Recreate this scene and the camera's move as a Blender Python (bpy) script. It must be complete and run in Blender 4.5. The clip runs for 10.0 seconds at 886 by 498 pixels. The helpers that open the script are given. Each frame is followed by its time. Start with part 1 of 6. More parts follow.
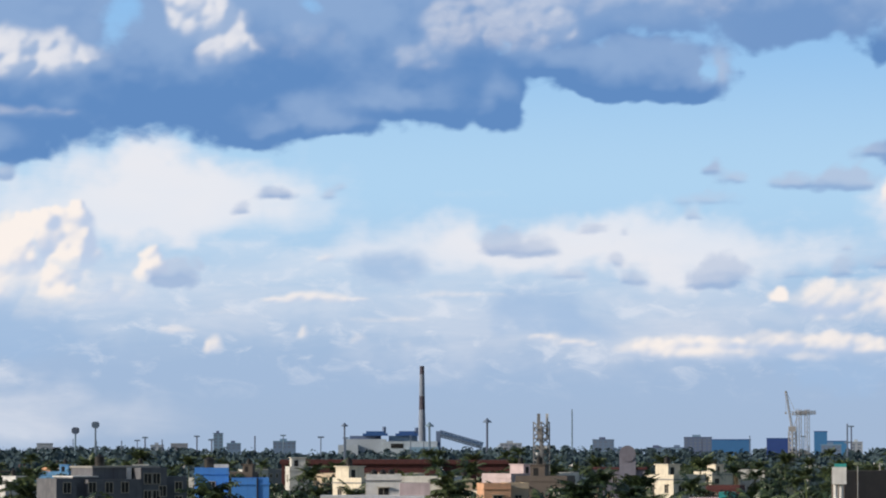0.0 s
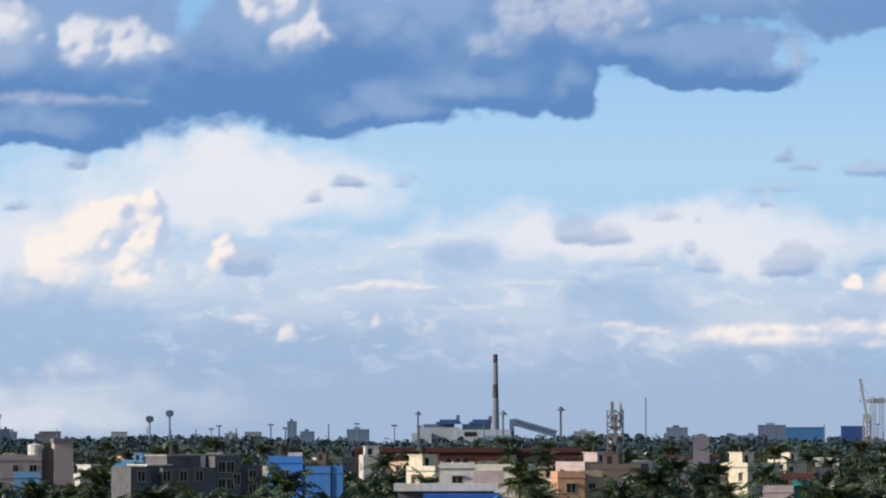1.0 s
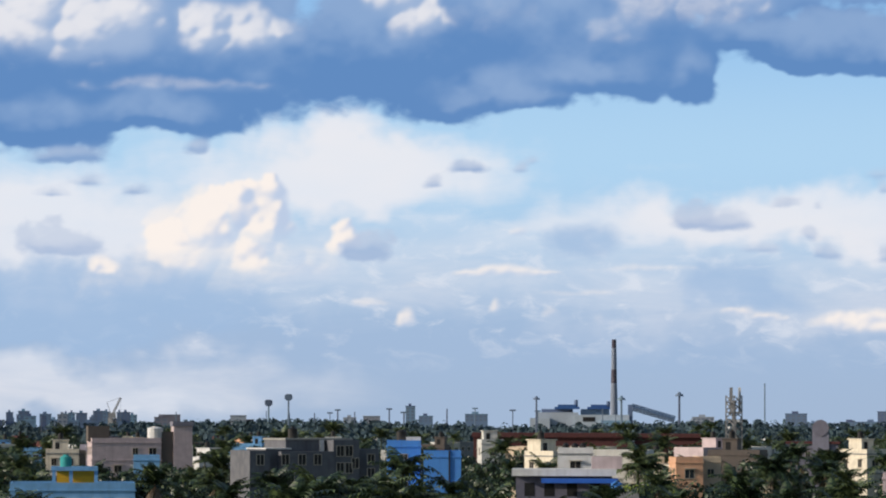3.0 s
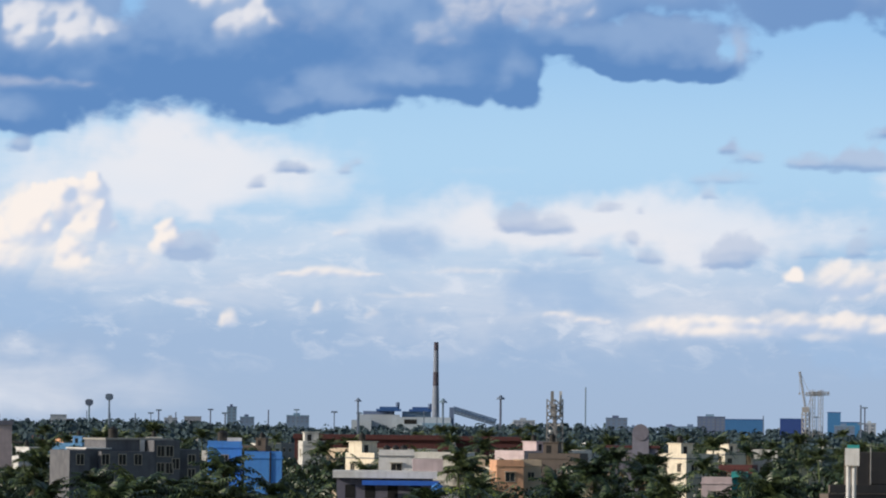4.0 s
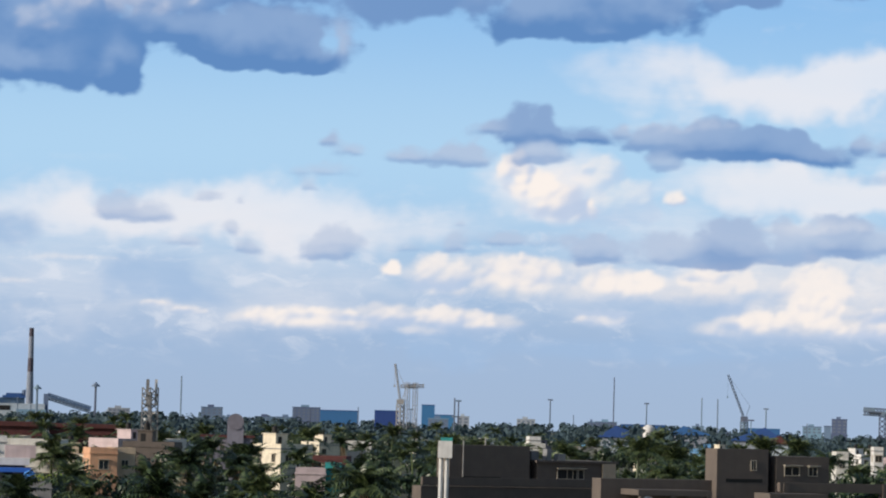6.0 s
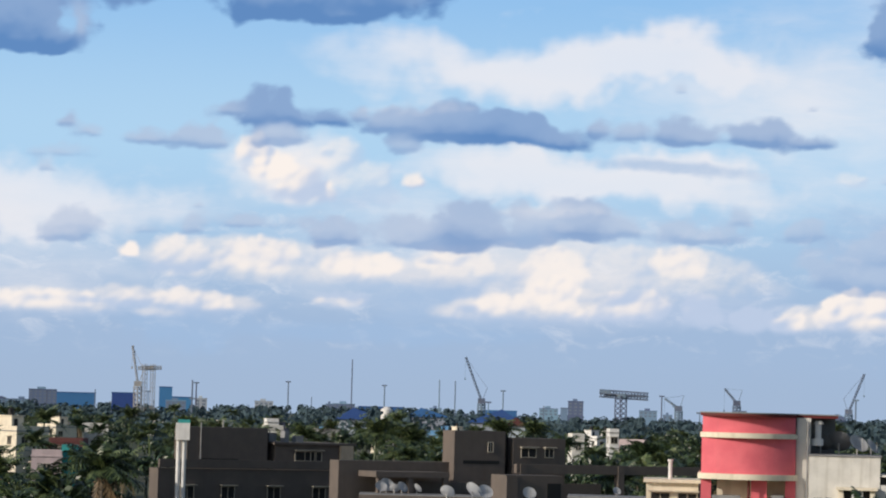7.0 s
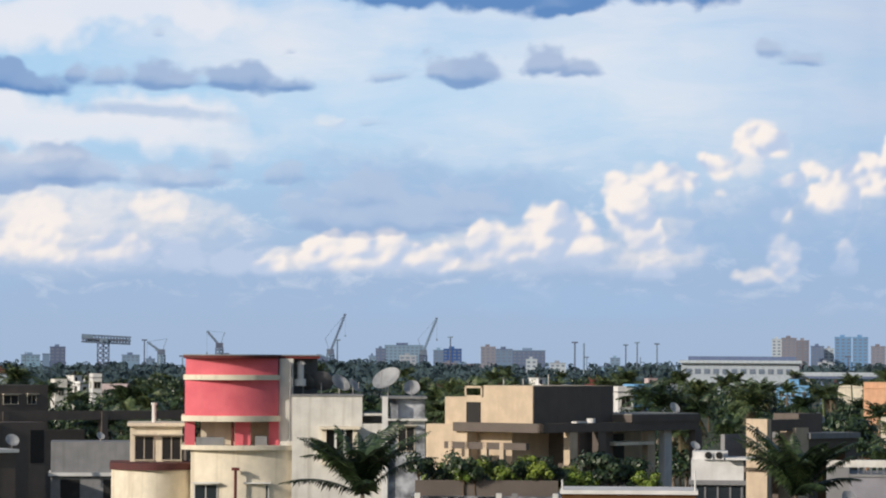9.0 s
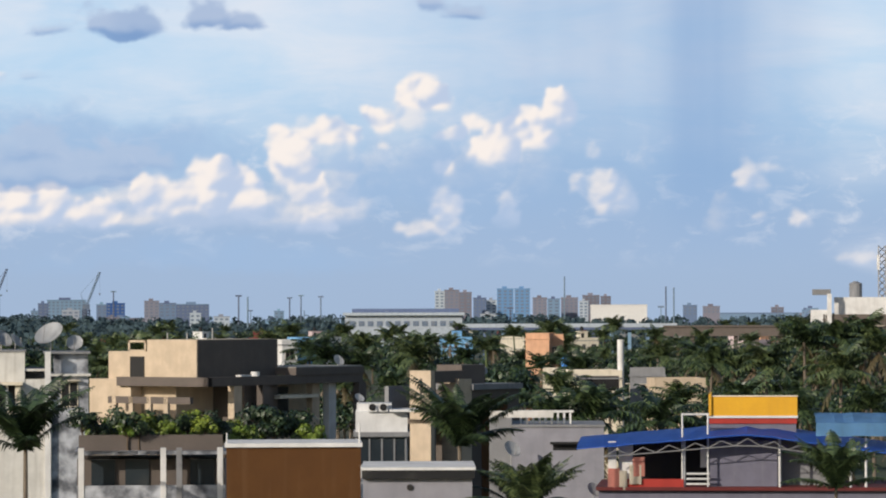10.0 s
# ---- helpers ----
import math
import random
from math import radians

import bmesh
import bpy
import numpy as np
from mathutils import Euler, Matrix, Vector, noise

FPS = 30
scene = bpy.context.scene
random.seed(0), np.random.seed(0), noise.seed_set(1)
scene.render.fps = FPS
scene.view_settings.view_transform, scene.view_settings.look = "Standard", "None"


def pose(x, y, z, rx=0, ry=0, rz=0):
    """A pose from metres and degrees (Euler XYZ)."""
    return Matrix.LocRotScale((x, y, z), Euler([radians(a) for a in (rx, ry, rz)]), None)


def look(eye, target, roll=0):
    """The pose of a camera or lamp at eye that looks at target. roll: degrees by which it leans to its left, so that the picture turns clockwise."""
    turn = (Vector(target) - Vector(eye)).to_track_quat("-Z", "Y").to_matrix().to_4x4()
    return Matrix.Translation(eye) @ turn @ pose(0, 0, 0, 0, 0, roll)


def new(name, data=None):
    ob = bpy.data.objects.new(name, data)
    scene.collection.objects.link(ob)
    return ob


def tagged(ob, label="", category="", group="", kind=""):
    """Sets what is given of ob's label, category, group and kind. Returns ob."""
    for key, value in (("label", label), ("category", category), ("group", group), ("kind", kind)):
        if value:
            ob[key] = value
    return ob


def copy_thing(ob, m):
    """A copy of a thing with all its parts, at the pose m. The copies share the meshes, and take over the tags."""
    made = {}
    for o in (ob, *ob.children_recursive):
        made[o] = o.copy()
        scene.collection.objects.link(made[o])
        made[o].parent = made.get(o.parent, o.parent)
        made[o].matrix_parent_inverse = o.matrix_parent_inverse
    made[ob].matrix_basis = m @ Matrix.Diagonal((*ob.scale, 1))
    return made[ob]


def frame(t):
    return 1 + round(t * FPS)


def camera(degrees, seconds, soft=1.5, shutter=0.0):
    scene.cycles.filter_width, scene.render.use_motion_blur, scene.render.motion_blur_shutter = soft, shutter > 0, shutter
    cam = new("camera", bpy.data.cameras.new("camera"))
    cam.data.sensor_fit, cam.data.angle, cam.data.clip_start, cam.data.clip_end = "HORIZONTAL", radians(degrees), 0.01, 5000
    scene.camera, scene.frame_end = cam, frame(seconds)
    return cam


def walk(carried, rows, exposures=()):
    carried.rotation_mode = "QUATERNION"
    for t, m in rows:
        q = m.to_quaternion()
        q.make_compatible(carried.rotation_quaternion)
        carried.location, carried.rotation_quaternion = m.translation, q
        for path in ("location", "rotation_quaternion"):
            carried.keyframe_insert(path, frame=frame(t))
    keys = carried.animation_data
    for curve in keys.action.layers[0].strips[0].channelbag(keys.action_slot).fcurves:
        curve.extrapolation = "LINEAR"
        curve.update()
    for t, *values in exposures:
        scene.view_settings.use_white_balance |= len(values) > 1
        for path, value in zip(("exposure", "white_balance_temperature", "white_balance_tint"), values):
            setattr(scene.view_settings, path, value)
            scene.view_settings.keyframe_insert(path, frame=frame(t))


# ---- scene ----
# ---- camera and its walk: a slow pan from one spot on a rooftop ----
cam = camera(15.0, 10.0, soft=2.0)
EYE = 17.0
F = 5955.0          # bearings and heights below are in units of 1/5955 radian
PAN = (
    (0.0, 0.0, 3.3098, 0.067), (0.5, 0.5804, 3.2313, 0.12), (1.0, 1.2501, 3.1121, 0.115),
    (1.5, 1.9036, 3.0188, 0.12), (2.0, 2.6156, 3.0022, 0.0845), (3.3, 3.2888, 2.8106, -0.1702),
    (3.5, 3.0049, 2.7962, -0.2616), (4.0, 0.2262, 2.9049, -0.6524), (4.5, -2.5875, 3.0027, -1.017),
    (5.0, -4.4826, 2.9448, -1.4043), (5.2, -5.107, 2.80, -1.46), (6.3, -7.6853, 2.9226, -1.6236), (6.5, -8.6981, 2.9396, -1.6897),
    (7.0, -11.1048, 2.6717, -1.5414), (7.5, -13.7652, 2.5003, -1.2766), (8.0, -15.8958, 2.3042, -0.9225),
    (8.5, -18.0953, 2.0571, -0.5394), (9.0, -19.8883, 1.8413, -0.3016), (9.5, -22.6143, 1.5141, -0.007),
    (10.0, -25.6045, 1.052, 0.1565))
walk(cam, [(t, pose(0, 0, EYE, 90 + p, r, y)) for t, y, p, r in PAN])

# ---- world and sun: late sun from the left, a little behind ----
SUN_AZ, SUN_EL = radians(-109), radians(21)
world = bpy.data.worlds.new("sky")
scene.world = world
world.use_nodes = True
wn = world.node_tree
sky = wn.nodes.new("ShaderNodeTexSky")
sky.sky_type, sky.sun_disc = "NISHITA", False
sky.sun_elevation, sky.sun_rotation = SUN_EL, SUN_AZ
wn.nodes["Background"].inputs["Strength"].default_value = 0.10
wn.links.new(sky.outputs[0], wn.nodes["Background"].inputs["Color"])
sun_data = bpy.data.lights.new("sun", "SUN")
sun_data.energy, sun_data.angle, sun_data.color = 3.6, radians(0.5), (1.0, 0.89, 0.75)
sun = new("sun", sun_data)
toward = Vector((math.sin(SUN_AZ) * math.cos(SUN_EL), math.cos(SUN_AZ) * math.cos(SUN_EL), math.sin(SUN_EL)))
sun.matrix_world = look(toward * 100, (0, 0, 0))


# ---- small tools ----
def spot(u, d, z=0.0):
    """The place on bearing u at d metres from the rooftop, z metres high."""
    return Vector((d * math.sin(u / F), d * math.cos(u / F), z))


def rise(v, d):
    """The height of what stands v units above eye level at d metres."""
    return EYE + d * v / F


def op(nt, kind, a, b=None, c=None, clamp=False):
    n = nt.nodes.new("ShaderNodeMath")
    n.operation, n.use_clamp = kind, clamp
    for i, x in enumerate((a, b, c)):
        if x is None:
            continue
        if isinstance(x, (int, float)):
            n.inputs[i].default_value = x
        else:
            nt.links.new(x, n.inputs[i])
    return n.outputs[0]


def ramp(nt, x, lo, hi, to_lo=0.0, to_hi=1.0):
    n = nt.nodes.new("ShaderNodeMapRange")
    n.interpolation_type = "SMOOTHSTEP"
    nt.links.new(x, n.inputs[0])
    for i, val in enumerate((lo, hi, to_lo, to_hi)):
        n.inputs[i + 1].default_value = val
    return n.outputs[0]


def blend(nt, fac, a, b, how="MIX"):
    n = nt.nodes.new("ShaderNodeMix")
    n.data_type, n.blend_type = "RGBA", how
    for x, sock in ((fac, n.inputs[0]), (a, n.inputs[6]), (b, n.inputs[7])):
        if isinstance(x, (int, float)):
            sock.default_value = x
        elif isinstance(x, tuple):
            sock.default_value = (*x, 1)
        else:
            nt.links.new(x, sock)
    return n.outputs[2]


def srgb(r, g, b):
    return tuple(c / 12.92 if c < 0.04045 else ((c + 0.055) / 1.055) ** 2.4 for c in (r / 255, g / 255, b / 255))


# ---- the sky backdrop: an evening sky with cumulus, far behind all else ----
SKY_R = 4900.0
STEP = 4.0
gu = np.arange(-1500, 3800, STEP)
gv = np.arange(-88, 960, STEP)
U, V = np.meshgrid(gu, gv)


def waves(seed, size, octaves=4, stretch=1.0):
    """Smooth value noise on the sky's grid, about -1 to 1; stretch: how much longer than high."""
    rng = np.random.RandomState(seed)
    total = np.zeros_like(U)
    amp = 1.0
    for _ in range(octaves):
        cells = rng.uniform(-1, 1, (int(1100 / size) + 4, int(5400 / size / stretch) + 4))
        x, y = (U + 1500) / size / stretch, (V + 90) / size
        i, j = np.floor(x).astype(int), np.floor(y).astype(int)
        fx, fy = x - i, y - j
        fx, fy = fx ** 3 * (fx * (fx * 6 - 15) + 10), fy ** 3 * (fy * (fy * 6 - 15) + 10)
        total += amp * ((cells[j, i] * (1 - fx) + cells[j, i + 1] * fx) * (1 - fy) + (cells[j + 1, i] * (1 - fx) + cells[j + 1, i + 1] * fx) * fy)
        size, amp = max(size / 2, 8), amp / 2
    return total


def ease(x, lo, hi):
    t = np.clip((x - lo) / (hi - lo), 0, 1)
    return t * t * (3 - 2 * t)


def blurred(a, times=1):
    for _ in range(times):
        p = np.pad(a, 1, mode="edge")
        a = (p[:-2, 1:-1] + p[2:, 1:-1] + p[1:-1, :-2] + p[1:-1, 2:] + 2 * a) / 6
    return a


WX, WY = waves(3, 90), waves(4, 90)
RAG, BROAD, CRISP = waves(5, 46, 4, 1.3), waves(6, 150, 3, 1.5), waves(8, 18, 2, 1.2)
fields = {k: np.zeros_like(U) for k in ("veil", "pale", "grey", "low", "deep", "heap", "lit", "flank", "gap", "shaft")}
grey_edge = np.full_like(U, -400.0)
grey_low, grey_deep, grey_sum = (np.zeros_like(U) for _ in range(3))
bulge, cover, before = (np.zeros_like(U) for _ in range(3))
heap_rng = np.random.RandomState(12)


def reach(u0, u1, v0, v1, far):
    """The part of the sky's grid round a patch."""
    i, j = np.searchsorted(gu, (u0 - far, u1 + far)), np.searchsorted(gv, (v0 - far, v1 + far))
    return slice(j[0], j[1]), slice(i[0], i[1])


def oval(at, u0, u1, v0, v1, tilt=0.0, box=False, flat=0.0, warp=1.0):
    """How far inside a rounded patch each point of the sky lies (1 at its middle, 0 at its rim), and how high in it."""
    w, cu = (u1 - u0) / 2, (u0 + u1) / 2
    cv = v0 + (v1 - v0) * (0.5 - 0.2 * flat)
    k = warp * min(1.0, min(w, (v1 - v0) / 2) / 60 + 0.1)
    x = (U[at] + (WX[at] * 20 + CRISP[at] * 3) * k - cu) / w
    y = V[at] + (WY[at] * 13 + CRISP[at] * 2) * k - cv - tilt * (U[at] - cu)
    p = 6.0 if box else np.where(y < 0, 2 + 1.4 * flat, 2)
    y = np.where(y < 0, y / (cv - v0), y / (v1 - cv))
    return 1 - (np.abs(x) ** p + np.abs(y) ** p) ** (1 / p), np.clip(y * 0.5 + 0.5, 0, 1)


def puff(layer, u0, u1, v0, v1, strength=1.0, flat=0.0, rough=1.0, tilt=0.0, box=False):
    """A soft patch of one layer."""
    at = reach(u0, u1, v0, v1, 160 + 0.2 * (u1 - u0))
    inside = oval(at, u0, u1, v0, v1, tilt, box, flat, rough)[0]
    fields[layer][at] = np.maximum(fields[layer][at], np.clip((inside + 0.15) * 1.25, 0, 1) * strength)


def gap(u0, u1, v0, v1):
    puff("gap", u0, u1, v0, v1, rough=2)


def grey(u0, u1, v0, v1, deep=1.0, flat=1.0, tilt=0.0, box=False):
    """A shaded cloud with a level base and a lumpy top; deep: how dark a blue."""
    size = min(u1 - u0, v1 - v0) / 2
    at = reach(u0, u1, v0, v1, 70 + 0.4 * (u1 - u0))
    inside, high = oval(at, u0, u1, v0, v1, tilt, box, flat)
    rim = inside * min(size, 60) + min(1.0, size / 34) * (11 * RAG[at] + 3 * CRISP[at] + 6 * BROAD[at]) * (0.3 + 0.9 * high)
    grey_edge[at] = 5 * np.logaddexp(np.clip(grey_edge[at], -400, 400) / 5, np.clip(rim, -400, 400) / 5)
    near = np.exp(np.clip(rim, -70, 40) / 10)
    grey_low[at] += near * ease(high, 0.85, 0.1)
    grey_deep[at] += near * deep
    grey_sum[at] += near


def flank(u0, u1, v0, v1, strength):
    """Sunlit billows in front of the dark deck."""
    heap(u0, u1, v0, v1, strength, before)


def heap(u0, u1, v0, v1, strength=1.0, cover=cover):
    """A sunlit cumulus: round lumps with smaller lumps on them, dissolving towards the base."""
    w, h = (u1 - u0) / 2, (v1 - v0) / 2
    m = min(w, h)
    cu, cv = (u0 + u1) / 2, (v0 + v1) / 2
    at = reach(u0, u1, v0, v1, 60)
    inside = oval(at, u0 - 3, u1 + 3, v0, v1 + 3, flat=0.7, warp=1.3)[0]
    body = ease(inside * m + min(1.0, m / 30) * (7 * RAG[at] + 4 * CRISP[at]), -3, 0.3 * m + 5)
    cover[at] = np.maximum(cover[at], strength * 0.86 * body * (0.10 + 0.90 * ease(V[at], v0 - 4, v0 + 0.9 * h)))
    bulge[at] = np.maximum(bulge[at], np.sqrt(np.clip(inside, 0, 1)) * m * 0.55 * body)
    balls = []
    long = float(np.clip(w / h / 1.5, 1, 3.5))
    for _ in range(int(np.clip(7 * max(w, h) / m, 7, 34))):
        a, q = heap_rng.uniform(0, 6.283), heap_rng.uniform(0, 1) ** 0.5
        r = m * heap_rng.uniform(0.32, 0.58)
        x, y = cu + math.cos(a) * q * max(w - r, 1), cv + math.sin(a) * q * max(h - r, 1)
        z = heap_rng.uniform(0, 0.4) * m
        balls.append((x, y, z, r))
        for _ in range(5):
            b, s = heap_rng.uniform(-0.5, 3.6), r * heap_rng.uniform(0.28, 0.5)
            balls.append((x + math.cos(b) * r * 0.8, y + math.sin(b) * r * 0.8, z + r * heap_rng.uniform(0, 0.5), s))
    for x, y, z, r in balls:
        box = reach(x, x, y, y, (r * 1.3 + 14) * long)
        d = np.hypot((U[box] + RAG[box] * 3.5 + CRISP[box] * 2 - x) / long, V[box] + WY[box] * 3 - CRISP[box] * 2 - y)
        foot = ease(V[box], v0 - 4, v0 + 0.8 * h)
        soft = 0.3 * r + 4
        cover[box] = np.maximum(cover[box], strength * ease(r - d, -soft * 0.5, soft) * (0.12 + 0.88 * foot))
        bulge[box] = np.maximum(bulge[box], np.sqrt(np.maximum(r * r - d * d, 0)) + z * (d < r))


# high thin veils
puff("veil", 1350, 4300, 200, 1000, 0.58, rough=2, box=True)
puff("veil", -2000, 1300, 120, 440, 0.42, rough=2)
puff("veil", 600, 1800, 120, 420, 0.45, rough=2)
puff("veil", -900, -150, 340, 540, 1.0, rough=2)
puff("veil", -1500, -560, 180, 480, 0.9, rough=2)
puff("veil", -420, 900, 270, 410, 0.85, rough=2)
puff("veil", -500, 900, 90, 330, 0.45, rough=2)
puff("veil", 880, 1990, 540, 680, 0.95, rough=2, tilt=0.02)
puff("veil", 960, 1850, 340, 470, 0.95, rough=2, tilt=-0.02)
puff("veil", 1250, 2300, 420, 720, 0.6, rough=2)
puff("veil", 1500, 2800, 330, 640, 0.48, rough=2)
puff("veil", 2050, 2700, 540, 900, 0.6, rough=2)
puff("veil", 3180, 3900, 100, 720, 0.5, rough=2)
puff("veil", 740, 1010, 330, 490, 0.8, rough=2)
puff("veil", -1700, -420, -40, 130, 0.6, rough=2)
puff("veil", 3330, 3560, 40, 140, 0.4)
# soft blue-grey shadowed parts
puff("pale", -1500, -560, 110, 290, 1.0, 0.5, rough=2)
puff("pale", -180, 10, 270, 350, 0.7)
puff("pale", 20, 330, 160, 290, 0.7, rough=2)
puff("pale", 380, 900, 90, 200, 0.6, rough=2)
puff("pale", 880, 1420, 120, 280, 0.7, rough=2)
puff("pale", 1340, 1760, 412, 448, 0.7, tilt=-0.07)
puff("pale", 1700, 2420, 200, 380, 0.75, rough=2, tilt=-0.05)
puff("pale", 2350, 2950, 120, 330, 0.7, rough=2)
puff("pale", 1800, 2700, 60, 150, 0.6, 0.5)
puff("pale", 600, 1500, 100, 160, 0.6)
# the great dark cloud deck and its pieces
grey(-1356, -496, 515, 1013, 1.0, box=True, tilt=0.012)
grey(-1173, -913, 475, 601, 1.0)
grey(-756, -176, 530, 1016, 1.0, box=True)
grey(-435, -93, 533, 645, 0.95, 1.3)
grey(-234, 76, 567, 715, 1.0, 1.2)
grey(-1015, -695, 503, 603, 1.0, 1.3)
grey(-514, 141, 566, 1016, 1.0, box=True)
grey(26, 146, 565, 663, 1.0)
grey(116, 276, 637, 713, 0.95)
grey(196, 494, 605, 715, 1.0)
grey(-73, 515, 702, 1014, 0.75, box=True)
grey(478, 508, 619, 697, 0.6)
grey(452, 802, 700, 962, 0.8, box=True)
grey(763, 933, 663, 803, 1.0)
grey(902, 1072, 668, 804, 1.0)
grey(737, 1132, 667, 891, 1.0, 1.2)
grey(880, 1040, 659, 731, 1.0)
grey(1139, 1289, 720, 838, 0.8)
grey(1247, 1897, 751, 925, 0.7, box=True)
grey(1882, 2098, 617, 807, 1.0)
grey(2006, 2656, 617, 889, 0.95, box=True)
grey(2198, 2338, 603, 669, 0.95)
grey(2614, 2679, 527, 581, 0.6)
grey(2659, 2751, 513, 543, 0.6)
# the middle bank of grey clouds
grey(784, 849, 485, 561, 1.0)
grey(820, 905, 485, 549, 1.0)
grey(875, 985, 487, 527, 0.95)
grey(734, 824, 504, 539, 0.7)
grey(796, 906, 450, 506, 0.55)
grey(975, 1015, 501, 537, 0.55)
grey(986, 1116, 480, 534, 0.7)
grey(1056, 1226, 458, 540, 0.85)
grey(1166, 1336, 457, 533, 0.95)
grey(1276, 1396, 457, 503, 0.9)
grey(1037, 1107, 440, 482, 0.5)
grey(1381, 1451, 481, 533, 0.7)
grey(1426, 1506, 472, 506, 0.6)
grey(1510, 1605, 470, 516, 0.75)
grey(1515, 1660, 467, 514, 0.7)
grey(1640, 1765, 466, 530, 0.75)
grey(1731, 1836, 465, 499, 0.75)
grey(2000, 2090, 483, 541, 0.65)
grey(2020, 2180, 479, 551, 0.75)
grey(1931, 2009, 486, 512, 0.5)
grey(2194, 2309, 497, 567, 0.7)
grey(2259, 2374, 491, 543, 0.7)
grey(1549, 1575, 556, 576, 0.3)
grey(1778, 1802, 536, 552, 0.55)
grey(461, 503, 466, 506, 0.7)
grey(491, 542, 455, 481, 0.55)
grey(556, 672, 447, 485, 0.6)
grey(666, 790, 442, 496, 0.6)
grey(411, 519, 417, 443, 0.3)
grey(426, 464, 389, 419, 0.3)
# small grey scraps
grey(429, 551, 274, 326, 0.5)
grey(461, 521, 294, 332, 0.5)
grey(676, 729, 287, 327, 0.4)
grey(701, 725, 339, 353, 0.4)
grey(740, 882, 302, 339, 0.5)
grey(222, 306, 364, 394, 0.5)
grey(313, 333, 362, 384, 0.45)
grey(92, 152, 345, 381, 0.5)
grey(122, 204, 330, 366, 0.5)
grey(291, 326, 308, 344, 0.3)
grey(312, 370, 279, 317, 0.35)
grey(183, 263, 289, 313, 0.25)
grey(891, 1031, 275, 337, 0.6)
grey(1011, 1171, 278, 332, 0.55)
grey(1111, 1261, 281, 369, 0.7)
grey(1241, 1371, 288, 360, 0.5)
grey(1310, 1445, 294, 360, 0.7)
grey(1410, 1512, 304, 338, 0.5)
grey(1514, 1671, 297, 347, 0.45)
grey(581, 651, 290, 306, 0.3)
grey(1423, 1518, 304, 344, 0.55)
grey(1518, 1675, 294, 344, 0.4)
grey(1645, 1695, 329, 363, 0.4)
grey(1721, 1825, 305, 349, 0.35)
grey(1912, 1962, 409, 423, 0.2)
grey(-916, -862, 392, 414, 0.6)
grey(-992, -936, 406, 428, 0.55)
grey(-1063, -991, 382, 400, 0.5)
grey(-797, -755, 465, 499, 0.5)
grey(-327, -265, 432, 462, 0.6)
grey(-221, -183, 434, 460, 0.45)
grey(-191, -169, 448, 464, 0.4)
grey(-371, -343, 404, 424, 0.45)
grey(-1093, -928, 443, 481, 0.7)
grey(70, 145, 332, 384, 0.5)
grey(115, 213, 328, 366, 0.5)
grey(-1093, -941, 276, 344, 0.35)
grey(-516, -416, 271, 353, 0.4)
# lower grey shade of the heaps
grey(1841, 2011, 260, 322, 0.25)
grey(1939, 2209, 245, 291, 0.25)
grey(1744, 2184, 215, 293, 0.28)
# sunlit heaps
heap(-872, -792, 257, 361, 1.0)
heap(-805, -705, 283, 421, 0.9)
heap(-745, -655, 353, 423, 1.0)
heap(-710, -609, 281, 449, 1.0)
heap(-735, -653, 241, 323, 0.8)
heap(-865, -725, 243, 313, 0.6)
heap(-965, -911, 243, 279, 0.8)
heap(-993, -863, 193, 263, 0.3)
heap(-548, -484, 267, 355, 0.85)
heap(-675, -535, 233, 283, 0.4)
heap(-504, -434, 185, 213, 0.45)
heap(-428, -400, 151, 189, 0.7)
heap(-258, -234, 177, 207, 0.55)
heap(-168, -134, 171, 199, 0.4)
heap(-319, -125, 243, 265, 0.7)
heap(-83, 117, 255, 268, 0.55)
heap(-175, -23, 211, 223, 0.55)
heap(-422, -354, 223, 239, 0.3)
heap(144, 206, 176, 196, 0.7)
heap(193, 275, 166, 186, 0.65)
heap(-223, -193, 317, 335, 0.6)
heap(-76, -46, 153, 183, 0.3)
heap(-25, 125, 423, 453, 0.15)
heap(332, 442, 145, 189, 0.8)
heap(412, 542, 145, 195, 0.8)
heap(532, 662, 147, 195, 0.65)
heap(621, 791, 144, 204, 0.7)
heap(566, 612, 241, 279, 0.95)
heap(600, 742, 200, 292, 0.65)
heap(729, 903, 206, 300, 0.7)
heap(937, 1077, 209, 277, 0.7)
heap(919, 1024, 162, 202, 0.6)
heap(783, 849, 412, 480, 0.95)
heap(797, 907, 372, 452, 0.85)
heap(837, 957, 331, 423, 0.8)
heap(906, 1016, 343, 478, 0.45)
heap(1065, 1113, 374, 408, 0.8)
heap(909, 1069, 330, 400, 0.4)
heap(753, 909, 201, 299, 0.75)
heap(933, 1077, 210, 276, 0.8)
heap(915, 1021, 159, 203, 0.55)
heap(1093, 1243, 206, 286, 0.6)
heap(1185, 1315, 153, 207, 0.8)
heap(1283, 1413, 189, 291, 0.7)
heap(1304, 1414, 156, 230, 0.85)
heap(1500, 1610, 224, 298, 0.7)
heap(1411, 1531, 222, 296, 0.45)
heap(1240, 1460, 319, 363, 0.35)
heap(1196, 1312, 154, 212, 0.7)
heap(1295, 1410, 156, 240, 0.85)
heap(1365, 1515, 147, 193, 0.8)
heap(1435, 1559, 144, 224, 1.0)
heap(1549, 1651, 136, 218, 0.9)
heap(1514, 1624, 219, 285, 0.7)
heap(1394, 1564, 238, 293, 0.45)
heap(1645, 1735, 133, 197, 0.95)
